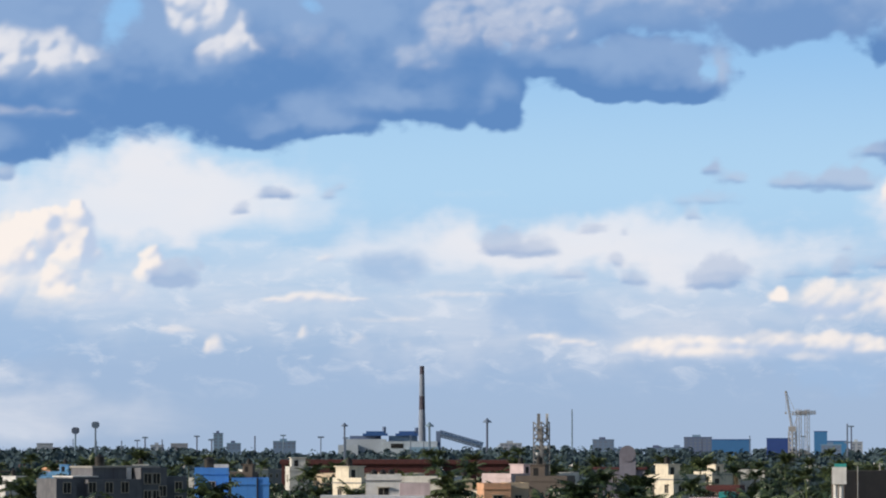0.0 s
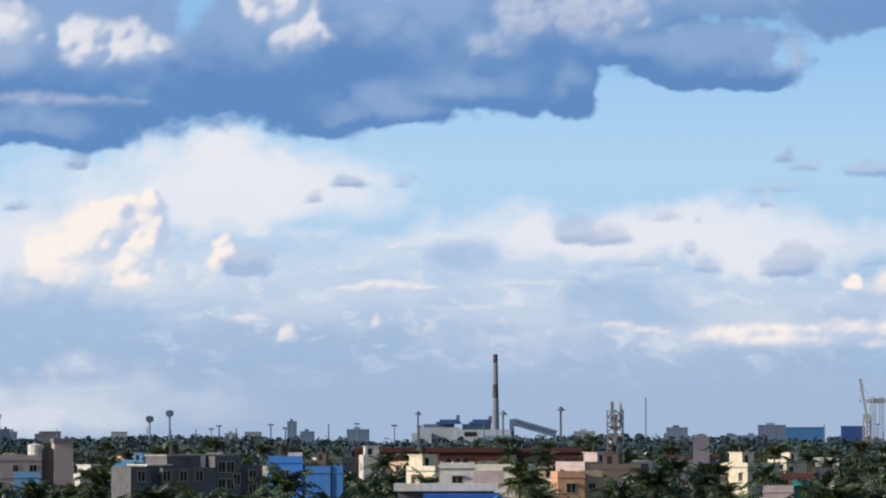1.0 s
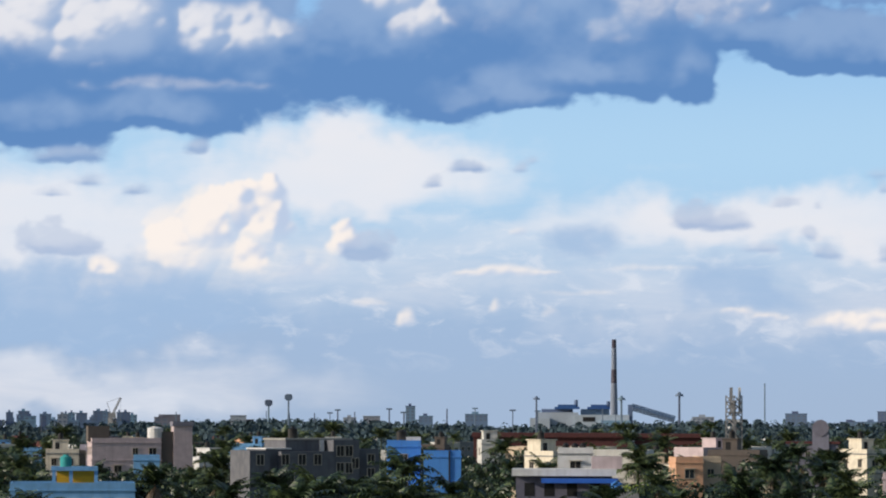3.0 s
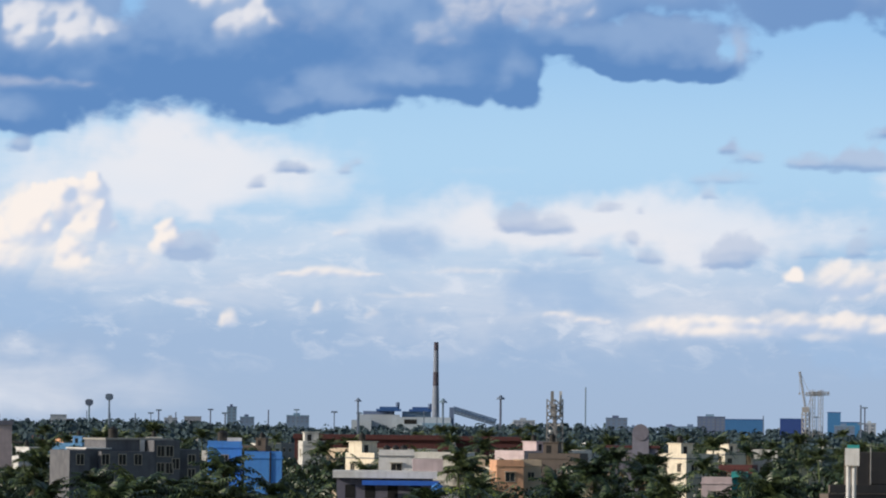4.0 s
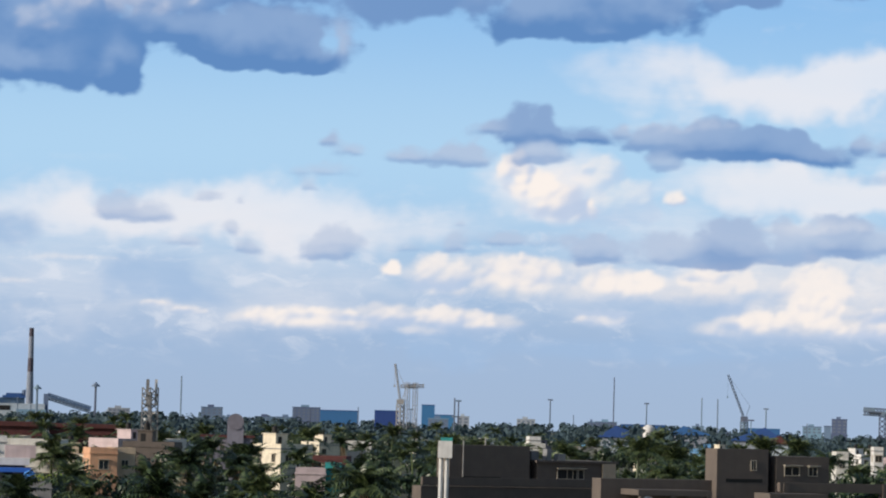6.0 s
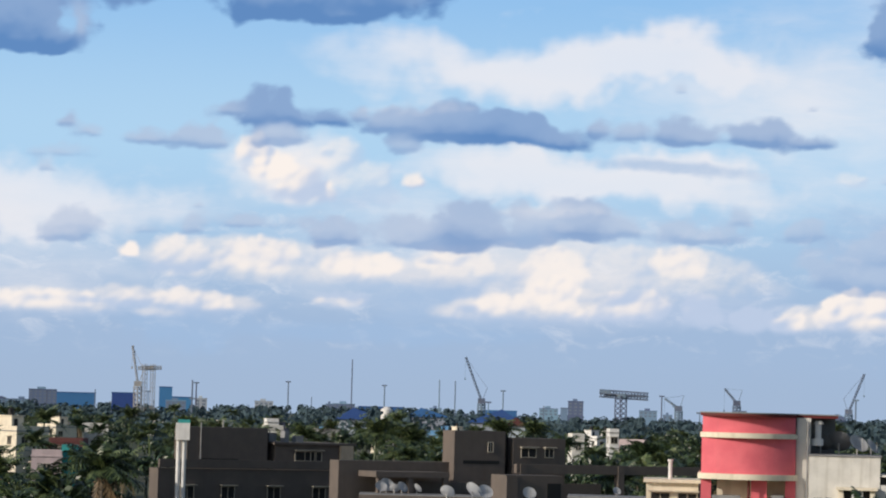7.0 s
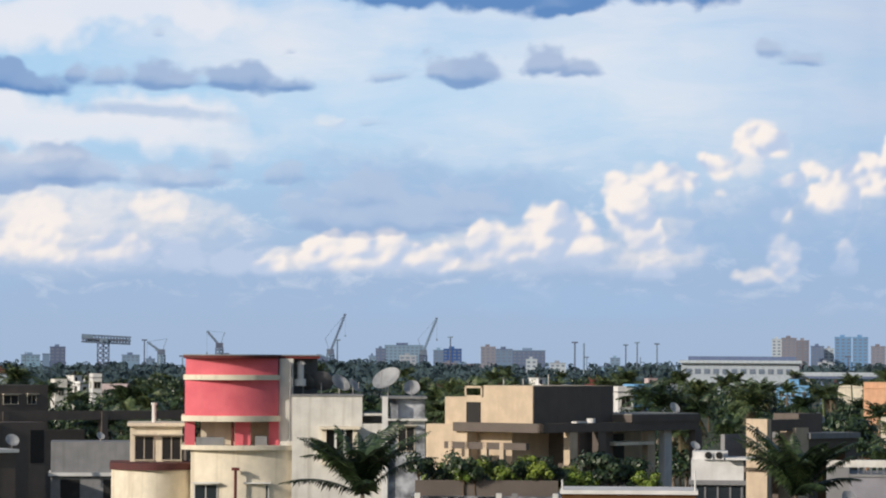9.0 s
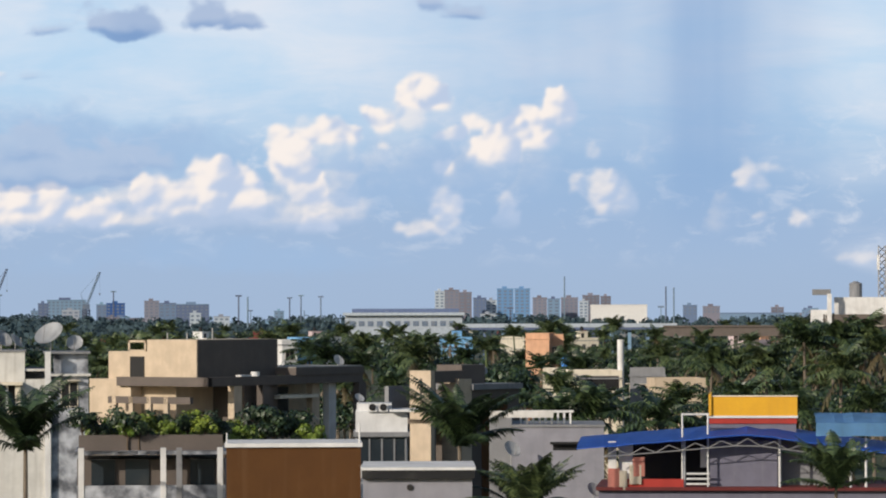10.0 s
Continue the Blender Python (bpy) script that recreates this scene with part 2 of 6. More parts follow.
heap(1716, 1806, 134, 188, 0.9)
heap(1789, 1901, 136, 220, 1.0)
heap(1881, 2021, 135, 231, 1.0)
heap(2015, 2095, 131, 205, 0.95)
heap(1300, 1380, 241, 291, 0.7)
heap(1095, 1195, 228, 278, 0.7)
heap(927, 1001, 218, 270, 0.75)
heap(1015, 1091, 226, 270, 0.65)
heap(1662, 1696, 247, 271, 0.5)
heap(1842, 1897, 394, 434, 0.4)
heap(1821, 1993, 145, 231, 1.0)
heap(1990, 2095, 137, 205, 0.95)
heap(2091, 2214, 133, 249, 1.0)
heap(2188, 2314, 133, 285, 1.0)
heap(2274, 2352, 137, 277, 0.95)
heap(2356, 2438, 189, 329, 1.0)
heap(2408, 2520, 281, 347, 0.95)
heap(2378, 2484, 159, 281, 0.9)
heap(2386, 2490, 127, 185, 0.75)
heap(2514, 2582, 305, 373, 0.95)
heap(2568, 2683, 343, 417, 1.0)
heap(2558, 2638, 301, 381, 0.5)
heap(2642, 2712, 293, 333, 0.8)
heap(2684, 2740, 312, 352, 0.8)
heap(2700, 2803, 246, 324, 0.95)
heap(2754, 2864, 270, 364, 1.0)
heap(2834, 2896, 302, 412, 0.95)
heap(2534, 2562, 279, 301, 0.7)
heap(2634, 2690, 232, 272, 0.6)
heap(2618, 2704, 132, 222, 0.7)
heap(2564, 2678, 122, 162, 0.55)
heap(2754, 2806, 132, 220, 0.55)
heap(2882, 2920, 200, 242, 0.5)
heap(2912, 2946, 255, 301, 0.45)
heap(2920, 3000, 147, 251, 0.6)
heap(2996, 3044, 219, 317, 0.2)
heap(3113, 3187, 116, 210, 0.25)
heap(3169, 3227, 186, 268, 0.55)
heap(3212, 3264, 236, 264, 0.45)
heap(3202, 3234, 146, 178, 0.4)
heap(3263, 3317, 138, 170, 0.55)
heap(3353, 3473, 62, 108, 0.4)
# broad pale bodies behind the bright heaps
heap(-885, -595, 233, 423, 0.5)
heap(-955, -515, 183, 353, 0.3)
heap(583, 1093, 185, 297, 0.42)
heap(1052, 1692, 180, 305, 0.42)
heap(315, 815, 130, 198, 0.45)
heap(1154, 1714, 130, 222, 0.5)
heap(799, 1069, 318, 468, 0.4)
heap(1145, 1765, 129, 293, 0.4)
heap(1705, 2425, 127, 209, 0.5)
heap(806, 1196, 199, 274, 0.45)
heap(1819, 2509, 127, 229, 0.5)
heap(2348, 2538, 127, 351, 0.35)
heap(2498, 2888, 130, 400, 0.22)
# sunlit billows in front of the dark deck
flank(-1352, -992, 599, 829, 1.0)
flank(-1095, -840, 592, 762, 0.95)
flank(-1254, -814, 581, 811, 0.6)
flank(-831, -711, 624, 734, 0.95)
flank(-756, -616, 632, 724, 0.9)
flank(-666, -576, 643, 709, 0.6)
flank(-501, -366, 696, 836, 0.9)
flank(-435, -325, 652, 776, 0.9)
flank(-53, 267, 664, 814, 0.5)
flank(-94, 36, 651, 715, 0.4)
flank(226, 546, 721, 831, 0.3)
flank(-335, -155, 636, 756, 0.2)
flank(-996, -636, 567, 597, 0.45)
flank(172, 472, 723, 817, 0.35)
flank(1005, 1205, 498, 546, 0.35)
flank(1270, 1440, 327, 363, 0.4)
# gaps of clear blue in the deck
gap(-656, -516, 706, 816)
gap(-270, -205, 746, 796)
# a far shower: level curtains of blue with a clear edge on one side
curtain = ease(U, 2350, 3060) * 0.65 + ease(U, 3035, 3100) * 0.35
fields["shaft"] = curtain * ease(U, 3420, 3110) * ease(V, 60, 260) * (1 + 0.12 * waves(21, 60, 3)[20][None, :])

fields["grey"] = ease(grey_edge, -11, 18) * (1 - 0.7 * ease(blurred(fields["gap"], 6) + 0.12 * RAG, 0.05, 1.0))
fields["low"] = np.clip(grey_low / (grey_sum + 1e-9) + 0.16 * RAG + 0.2 * BROAD, 0, 1)
fields["deep"] = np.clip(grey_deep / (grey_sum + 1e-9), 0, 1)
fields["heap"] = blurred(cover, 1)
round_top = blurred(bulge, 2) + 3.0 * RAG + 1.6 * CRISP
dv, du = np.gradient(round_top, STEP)
facing = (0.55 * du - 0.62 * dv + 0.5) / np.sqrt(du * du + dv * dv + 1)
fields["lit"] = blurred(ease(facing + 0.15 * BROAD, -0.15, 1.0), 1)
fields["flank"] = blurred(before, 4)

sky_mesh = bpy.data.meshes.new("sky_backdrop")
rows_n, cols_n = U.shape
coords = np.stack([SKY_R * np.sin(U / F), SKY_R * np.cos(U / F), EYE + SKY_R * np.tan(V / F)], -1).reshape(-1, 3)
base = (np.arange(rows_n - 1)[:, None] * cols_n + np.arange(cols_n - 1)).ravel()
quads = np.stack([base, base + 1, base + cols_n + 1, base + cols_n], 1)
sky_mesh.from_pydata(coords.tolist(), [], quads.tolist())
for key, val in fields.items():
    sky_mesh.attributes.new(key, "FLOAT", "POINT").data.foreach_set("value", val.ravel().astype(np.float32))
sky_mesh.uv_layers.new(name="bearing")
loop_verts = np.zeros(len(sky_mesh.loops), np.int32)
sky_mesh.loops.foreach_get("vertex_index", loop_verts)
uv = np.stack([U.ravel(), V.ravel()], 1)[loop_verts] / 100.0
sky_mesh.uv_layers[0].data.foreach_set("uv", uv.ravel().astype(np.float32))


def sky_material():
    mat = bpy.data.materials.new("evening_sky")
    mat.use_nodes = True
    nt = mat.node_tree
    nt.nodes.clear()
    out, emit = nt.nodes.new("ShaderNodeOutputMaterial"), nt.nodes.new("ShaderNodeEmission")
    nt.links.new(emit.outputs[0], out.inputs[0])
    uvn = nt.nodes.new("ShaderNodeUVMap")
    uvn.uv_map = "bearing"
    sep = nt.nodes.new("ShaderNodeSeparateXYZ")
    nt.links.new(uvn.outputs[0], sep.inputs[0])

    def attr(name):
        n = nt.nodes.new("ShaderNodeAttribute")
        n.attribute_name = name
        return n.outputs["Fac"]

    def shifted(sx, sy, dx=0.0, dy=0.0):
        n = nt.nodes.new("ShaderNodeMapping")
        nt.links.new(uvn.outputs[0], n.inputs[0])
        n.inputs["Location"].default_value = (dx, dy, 0)
        n.inputs["Scale"].default_value = (sx, sy, 1)
        return n.outputs[0]

    def fbm(vec, scale, detail=6.0, rough=0.55, bend=0.0):
        n = nt.nodes.new("ShaderNodeTexNoise")
        nt.links.new(vec, n.inputs["Vector"])
        n.inputs["Scale"].default_value, n.inputs["Detail"].default_value = scale, detail
        n.inputs["Roughness"].default_value, n.inputs["Distortion"].default_value = rough, bend
        return n.outputs["Fac"]

    height = sep.outputs[1]
    col = blend(nt, ramp(nt, height, 0.0, 1.4), srgb(163, 184, 212), srgb(162, 186, 217))
    col = blend(nt, ramp(nt, height, 1.2, 4.6), col, srgb(175, 211, 240))
    col = blend(nt, ramp(nt, height, 4.5, 8.0), col, srgb(142, 190, 236))
    # veils, streaked along the horizon
    streak = fbm(shifted(0.35, 1.4), 0.9, 5, 0.6, 0.4)
    wide = fbm(shifted(0.2, 0.6, 3.0), 1.2, 3)
    veil = op(nt, "ADD", attr("veil"), op(nt, "MULTIPLY_ADD", streak, 0.7, -0.35))
    warm = blend(nt, wide, srgb(247, 240, 239), srgb(222, 231, 244))
    col = blend(nt, op(nt, "MULTIPLY", ramp(nt, veil, 0.1, 0.9), 0.86), col, warm)
    # faint mottling low down
    low = op(nt, "MULTIPLY", ramp(nt, height, 4.6, 2.6), ramp(nt, height, 0.6, 1.6))
    mott = fbm(shifted(0.8, 1.6, 7.0), 1.7, 6, 0.6, 0.5)
    col = blend(nt, op(nt, "MULTIPLY", op(nt, "MULTIPLY", low, ramp(nt, mott, 0.5, 0.72)), 0.45), col, srgb(232, 235, 243))
    # pale blue shadow masses
    pn = fbm(shifted(0.7, 1.0, 2.0), 1.3, 5, 0.55, 0.3)
    pale = op(nt, "ADD", attr("pale"), op(nt, "MULTIPLY_ADD", pn, 0.8, -0.4))
    col = blend(nt, op(nt, "MULTIPLY", ramp(nt, pale, 0.15, 0.8), 0.75), col, srgb(160, 188, 222))
    # a far shower
    col = blend(nt, op(nt, "MULTIPLY", attr("shaft"), 0.74), col, srgb(142, 174, 214))
    # fine raggedness that both cloud layers share
    fine = fbm(shifted(0.8, 1.2, 5.0), 3.2, 5, 0.55, 0.3)
    # grey clouds: darkest along their bases, the thin ones paler
    thin = ramp(nt, attr("deep"), 0.15, 0.95, 0.5, 1.0)
    grey = op(nt, "MULTIPLY", ramp(nt, op(nt, "ADD", attr("grey"), op(nt, "MULTIPLY_ADD", fine, 0.7, -0.35)), 0.18, 0.88), thin)
    under = ramp(nt, op(nt, "ADD", attr("low"), op(nt, "MULTIPLY_ADD", fine, 0.16, -0.08)), 0.12, 0.85)
    strong = blend(nt, under, srgb(138, 168, 209), srgb(97, 139, 193))
    weak = blend(nt, under, srgb(186, 199, 222), srgb(142, 169, 209))
    grey_col = blend(nt, ramp(nt, attr("deep"), 0.45, 1.0), weak, strong)
    # heaps lit from the upper left
    heap = ramp(nt, op(nt, "ADD", attr("heap"), op(nt, "MULTIPLY_ADD", fine, 0.24, -0.12)), 0.06, 0.86)
    lit = ramp(nt, op(nt, "ADD", attr("lit"), op(nt, "MULTIPLY_ADD", fine, 0.3, -0.15)), 0.0, 0.95)
    heap_col = blend(nt, lit, srgb(189, 204, 229), srgb(252, 242, 235))
    col = blend(nt, op(nt, "MULTIPLY", heap, 0.96), col, heap_col)
    col = blend(nt, grey, col, grey_col)
    flank = ramp(nt, op(nt, "ADD", attr("flank"), op(nt, "MULTIPLY_ADD", fine, 0.3, -0.15)), 0.05, 1.0)
    col = blend(nt, op(nt, "MULTIPLY", flank, 0.9), col, blend(nt, lit, srgb(160, 182, 215), srgb(236, 235, 239)))
    nt.links.new(col, emit.inputs[0])
    return mat


sky_mesh.materials.append(sky_material())
backdrop = tagged(new("backdrop", sky_mesh), "evening sky with cumulus and dark cloud deck", "sky", kind="structure")


# ---- materials ----
def surface(name, colour, rough=0.85, second=None, stain=(0.35, 0.33, 0.30), wear=0.35, grain=6.0, streak=False, bump=0.25, metal=0.0, vary=0.0, spec=0.3):
    """A weathered surface: two tones, stains, fine grain and relief; vary: how far single things differ."""
    mat = bpy.data.materials.new(name)
    mat.use_nodes = True
    nt = mat.node_tree
    bsdf = nt.nodes["Principled BSDF"]
    tc = nt.nodes.new("ShaderNodeTexCoord")
    mp = nt.nodes.new("ShaderNodeMapping")
    nt.links.new(tc.outputs["Object"], mp.inputs[0])

    def fbm(scale, detail=4.0, vec=None):
        n = nt.nodes.new("ShaderNodeTexNoise")
        nt.links.new(vec or mp.outputs[0], n.inputs["Vector"])
        n.inputs["Scale"].default_value, n.inputs["Detail"].default_value = scale, detail
        return n.outputs["Fac"]

    col = blend(nt, ramp(nt, fbm(0.9), 0.3, 0.7), tuple(colour), tuple(second or [c * 0.82 for c in colour]))
    if streak:
        run = nt.nodes.new("ShaderNodeMapping")
        nt.links.new(tc.outputs["Object"], run.inputs[0])
        run.inputs["Scale"].default_value = (2.2, 2.2, 0.16)
        dirt = op(nt, "MULTIPLY", ramp(nt, fbm(1.0, 5.0, run.outputs[0]), 0.48, 0.78), wear)
    else:
        dirt = op(nt, "MULTIPLY", ramp(nt, fbm(0.45, 6.0), 0.5, 0.75), wear)
    col = blend(nt, dirt, col, tuple(stain))
    fine = fbm(grain)
    col = blend(nt, op(nt, "MULTIPLY", fine, 0.25), col, tuple(c * 0.6 for c in colour))
    if vary:
        info = nt.nodes.new("ShaderNodeObjectInfo")
        hsv = nt.nodes.new("ShaderNodeHueSaturation")
        nt.links.new(col, hsv.inputs["Color"])
        nt.links.new(op(nt, "MULTIPLY_ADD", info.outputs["Random"], vary * 1.4, 1 - vary * 0.7), hsv.inputs["Value"])
        nt.links.new(op(nt, "MULTIPLY_ADD", info.outputs["Random"], -vary * 0.10, 0.5 + vary * 0.05), hsv.inputs["Hue"])
        col = hsv.outputs[0]
    nt.links.new(col, bsdf.inputs["Base Color"])
    bsdf.inputs["Roughness"].default_value, bsdf.inputs["Metallic"].default_value = rough, metal
    bsdf.inputs["Specular IOR Level"].default_value = spec
    if bump:
        b = nt.nodes.new("ShaderNodeBump")
        b.inputs["Strength"].default_value, b.inputs["Distance"].default_value = bump, 0.05
        nt.links.new(fine, b.inputs["Height"])
        nt.links.new(b.outputs[0], bsdf.inputs["Normal"])
    return mat


def leafy(name, light, deep, rough=0.42, vary=0.8):
    mat = bpy.data.materials.new(name)
    mat.use_nodes = True
    nt = mat.node_tree
    bsdf = nt.nodes["Principled BSDF"]
    geo = nt.nodes.new("ShaderNodeNewGeometry")
    info = nt.nodes.new("ShaderNodeObjectInfo")
    col = blend(nt, geo.outputs["Random Per Island"], tuple(deep), tuple(light))
    hsv = nt.nodes.new("ShaderNodeHueSaturation")
    nt.links.new(col, hsv.inputs["Color"])
    nt.links.new(op(nt, "MULTIPLY_ADD", info.outputs["Random"], vary, 1 - vary * 0.45), hsv.inputs["Value"])
    nt.links.new(op(nt, "MULTIPLY_ADD", info.outputs["Random"], -0.05, 0.52), hsv.inputs["Hue"])
    nt.links.new(hsv.outputs[0], bsdf.inputs["Base Color"])
    bsdf.inputs["Roughness"].default_value = rough
    bsdf.inputs["Specular IOR Level"].default_value = 0.5
    return mat


M = dict(
    pink=surface("pink_paint", (0.72, 0.16, 0.20), second=(0.64, 0.13, 0.17), stain=(0.45, 0.17, 0.18), wear=0.14, streak=True),
    maroon=surface("maroon_paint", (0.14, 0.03, 0.03), stain=(0.08, 0.05, 0.05)),
    cream=surface("cream_plaster", (0.80, 0.73, 0.60), stain=(0.34, 0.28, 0.2), streak=True, wear=0.4),
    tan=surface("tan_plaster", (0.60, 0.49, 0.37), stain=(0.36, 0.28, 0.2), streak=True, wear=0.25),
    # brown of the flats; on the terrace house it paints the shaded side
    drab=surface("drab_plaster_and_shade", (0.145, 0.122, 0.11), second=(0.125, 0.107, 0.098), stain=(0.11, 0.09, 0.075), streak=True),
    brown=surface("brown_paint", (0.10, 0.043, 0.012), second=(0.09, 0.038, 0.011), stain=(0.17, 0.1, 0.05), streak=True, wear=0.25),
    white=surface("white_limewash", (0.70, 0.69, 0.66), stain=(0.30, 0.28, 0.24), streak=True, wear=0.55),
    clean=surface("white_paint", (0.76, 0.76, 0.76), stain=(0.45, 0.44, 0.42), streak=True, wear=0.35),
    grey=surface("grey_cement", (0.26, 0.265, 0.28), stain=(0.16, 0.16, 0.16), streak=True, wear=0.6),
    mould=surface("mouldy_wall", (0.55, 0.58, 0.64), second=(0.05, 0.055, 0.07), stain=(0.035, 0.04, 0.05), wear=1.0),
    ash=surface("ash_grey_paint", (0.30, 0.30, 0.345), stain=(0.18, 0.18, 0.2), streak=True, wear=0.3),
    cement=surface("dark_bare_cement", (0.16, 0.165, 0.185), second=(0.12, 0.125, 0.145), stain=(0.08, 0.08, 0.09), streak=True, wear=0.6),
    lilac=surface("lilac_paint", (0.17, 0.168, 0.225), stain=(0.25, 0.24, 0.28), streak=True),
    rose=surface("pale_rose_paint", (0.58, 0.48, 0.50), stain=(0.35, 0.27, 0.27), streak=True),
    blue=surface("bright_blue_paint", (0.08, 0.27, 0.72), second=(0.09, 0.31, 0.76), stain=(0.08, 0.14, 0.3), streak=True),
    sky_blue=surface("light_blue_paint", (0.20, 0.44, 0.74), stain=(0.14, 0.24, 0.36), streak=True),
    orange=surface("orange_paint", (0.72, 0.42, 0.27), stain=(0.4, 0.2, 0.12), streak=True),
    teal=surface("teal_paint", (0.05, 0.36, 0.36), stain=(0.06, 0.18, 0.18), streak=True),
    yellow=surface("yellow_paint", (0.74, 0.40, 0.03), second=(0.68, 0.36, 0.03), stain=(0.4, 0.24, 0.06), streak=True, wear=0.25),
    red=surface("red_paint", (0.42, 0.05, 0.04), stain=(0.2, 0.06, 0.05)),
    tarp=surface("blue_tarpaulin", (0.03, 0.13, 0.58), second=(0.035, 0.16, 0.66), rough=0.45, stain=(0.04, 0.09, 0.3), wear=0.3, spec=0.5),
    # barely darker than the far walls: haze is put into the window colour
    far_glass=surface("far_windows_hazed", (0.16, 0.21, 0.30), rough=0.5, bump=0),
    # flat near-black sheets: the shade inside openings and gaps, put into colour
    dark=surface("dark_opening_and_shade", (0.018, 0.018, 0.02), rough=0.6, wear=0.1, bump=0),
    glass=surface("window_glass", (0.03, 0.04, 0.05), rough=0.12, wear=0.1, bump=0, spec=0.6),
    frame=surface("painted_frame", (0.55, 0.5, 0.42), wear=0.3, bump=0),
    roofing=surface("cement_roof", (0.36, 0.35, 0.33), stain=(0.12, 0.12, 0.12), wear=0.7),
    rust=surface("red_brown_sheet", (0.115, 0.042, 0.042), second=(0.09, 0.036, 0.038), stain=(0.1, 0.06, 0.05), streak=True),
    tin=surface("grey_sheet_metal", (0.42, 0.44, 0.46), rough=0.5, stain=(0.2, 0.18, 0.16), metal=0.3),
    tank=surface("black_plastic", (0.02, 0.02, 0.022), rough=0.45, wear=0.2, bump=0),
    steel=surface("galvanised_steel", (0.42, 0.42, 0.43), rough=0.5, metal=0.5, wear=0.4, bump=0),
    dish=surface("dish_paint", (0.62, 0.64, 0.67), rough=0.5, stain=(0.3, 0.28, 0.25), wear=0.35, bump=0),
    trunk=surface("palm_bark", (0.20, 0.165, 0.13), stain=(0.1, 0.08, 0.06), grain=9),
    bark=surface("tree_bark", (0.12, 0.09, 0.065), stain=(0.06, 0.05, 0.04), grain=9),
    frond=leafy("palm_frond", (0.078, 0.118, 0.045), (0.008, 0.022, 0.013)),
    dry=leafy("dry_frond", (0.15, 0.12, 0.065), (0.07, 0.058, 0.035)),
    leaf=leafy("tree_leaf", (0.048, 0.082, 0.032), (0.006, 0.018, 0.012)),
    lime=leafy("young_leaf", (0.17, 0.24, 0.03), (0.07, 0.12, 0.02)),
    # green shifted to blue: the haze over the far trees is in the colour
    wood=leafy("far_wood_hazed", (0.044, 0.078, 0.098), (0.036, 0.064, 0.084), 0.9, vary=0.0),
    # skyline tones: distance haze is mixed into each base colour as bluish grey
    far_grey=surface("far_concrete_hazed", (0.175, 0.26, 0.41), stain=(0.14, 0.205, 0.33), vary=0.5, streak=True),
    far_pale=surface("far_pale_wall_hazed", (0.40, 0.45, 0.53), stain=(0.22, 0.27, 0.35), vary=0.4, streak=True),
    far_blue=surface("far_blue_cladding_hazed", (0.04, 0.12, 0.33), second=(0.045, 0.135, 0.37), stain=(0.05, 0.1, 0.2), vary=0.4, streak=True),
    far_red=surface("far_red_wall_hazed", (0.22, 0.215, 0.27), stain=(0.17, 0.17, 0.22), vary=0.4, streak=True),
    far_steel=surface("far_crane_steel_hazed", (0.15, 0.205, 0.30), rough=0.6, bump=0, vary=0.5),
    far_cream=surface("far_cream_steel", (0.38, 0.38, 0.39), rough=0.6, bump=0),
    far_azure=surface("far_azure_paint_hazed", (0.13, 0.27, 0.50), second=(0.16, 0.31, 0.55), stain=(0.1, 0.2, 0.36), streak=True),
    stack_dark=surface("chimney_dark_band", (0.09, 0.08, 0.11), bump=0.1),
    stack_pale=surface("chimney_pale_band_hazed", (0.25, 0.29, 0.38), bump=0.1),
)
cloths = [surface("cloth", c, rough=0.9) for c in ((0.7, 0.3, 0.25), (0.7, 0.65, 0.55), (0.2, 0.25, 0.5))]


# ---- building tools ----
def mesh_of(bm, name, mat):
    me = bpy.data.meshes.new(name)
    bm.to_mesh(me)
    bm.free()
    me.materials.append(mat)
    return me


def part(name, bm, mat, parent, label=""):
    """One mesh under a thing or a part; a bmesh, or a mesh that alike parts share."""
    ob = new(name, bm if isinstance(bm, bpy.types.Mesh) else mesh_of(bm, name, mat))
    ob.parent = parent
    return tagged(ob, label) if label else ob


def boxes(*specs, bevel=0.0):
    """A bmesh of boxes (x0, x1, y0, y1, z0, z1)."""
    bm = bmesh.new()
    for x0, x1, y0, y1, z0, z1 in specs:
        m = Matrix.Translation(((x0 + x1) / 2, (y0 + y1) / 2, (z0 + z1) / 2)) @ Matrix.Diagonal((x1 - x0, y1 - y0, z1 - z0, 1))
        bmesh.ops.create_cube(bm, size=1, matrix=m)
    if bevel:
        bmesh.ops.bevel(bm, geom=bm.edges[:], offset=bevel, segments=1, affect="EDGES")
    return bm


def tube(points, radius, sides=6, taper=None):
    """A bmesh tube along points, closed at both ends."""
    bm = bmesh.new()
    rings = []
    n = len(points)
    for i, p in enumerate(points):
        p = Vector(p)
        ahead = (Vector(points[min(i + 1, n - 1)]) - Vector(points[max(i - 1, 0)])).normalized()
        side = ahead.orthogonal().normalized()
        other = ahead.cross(side)
        r = radius + ((taper if taper is not None else radius) - radius) * i / max(1, n - 1)
        rings.append([bm.verts.new(p + r * (math.cos(a) * side + math.sin(a) * other)) for a in (2 * math.pi * k / sides for k in range(sides))])
    for a, b in zip(rings, rings[1:]):
        # rings may start at different turns; join by the nearest vertex
        s = min(range(sides), key=lambda k: (b[k].co - a[0].co).length - 0)
        for k in range(sides):
            bm.faces.new((a[k], a[(k + 1) % sides], b[(s + k + 1) % sides], b[(s + k) % sides]))
    bm.faces.new(rings[0][::-1])
    bm.faces.new(rings[-1])
    return bm


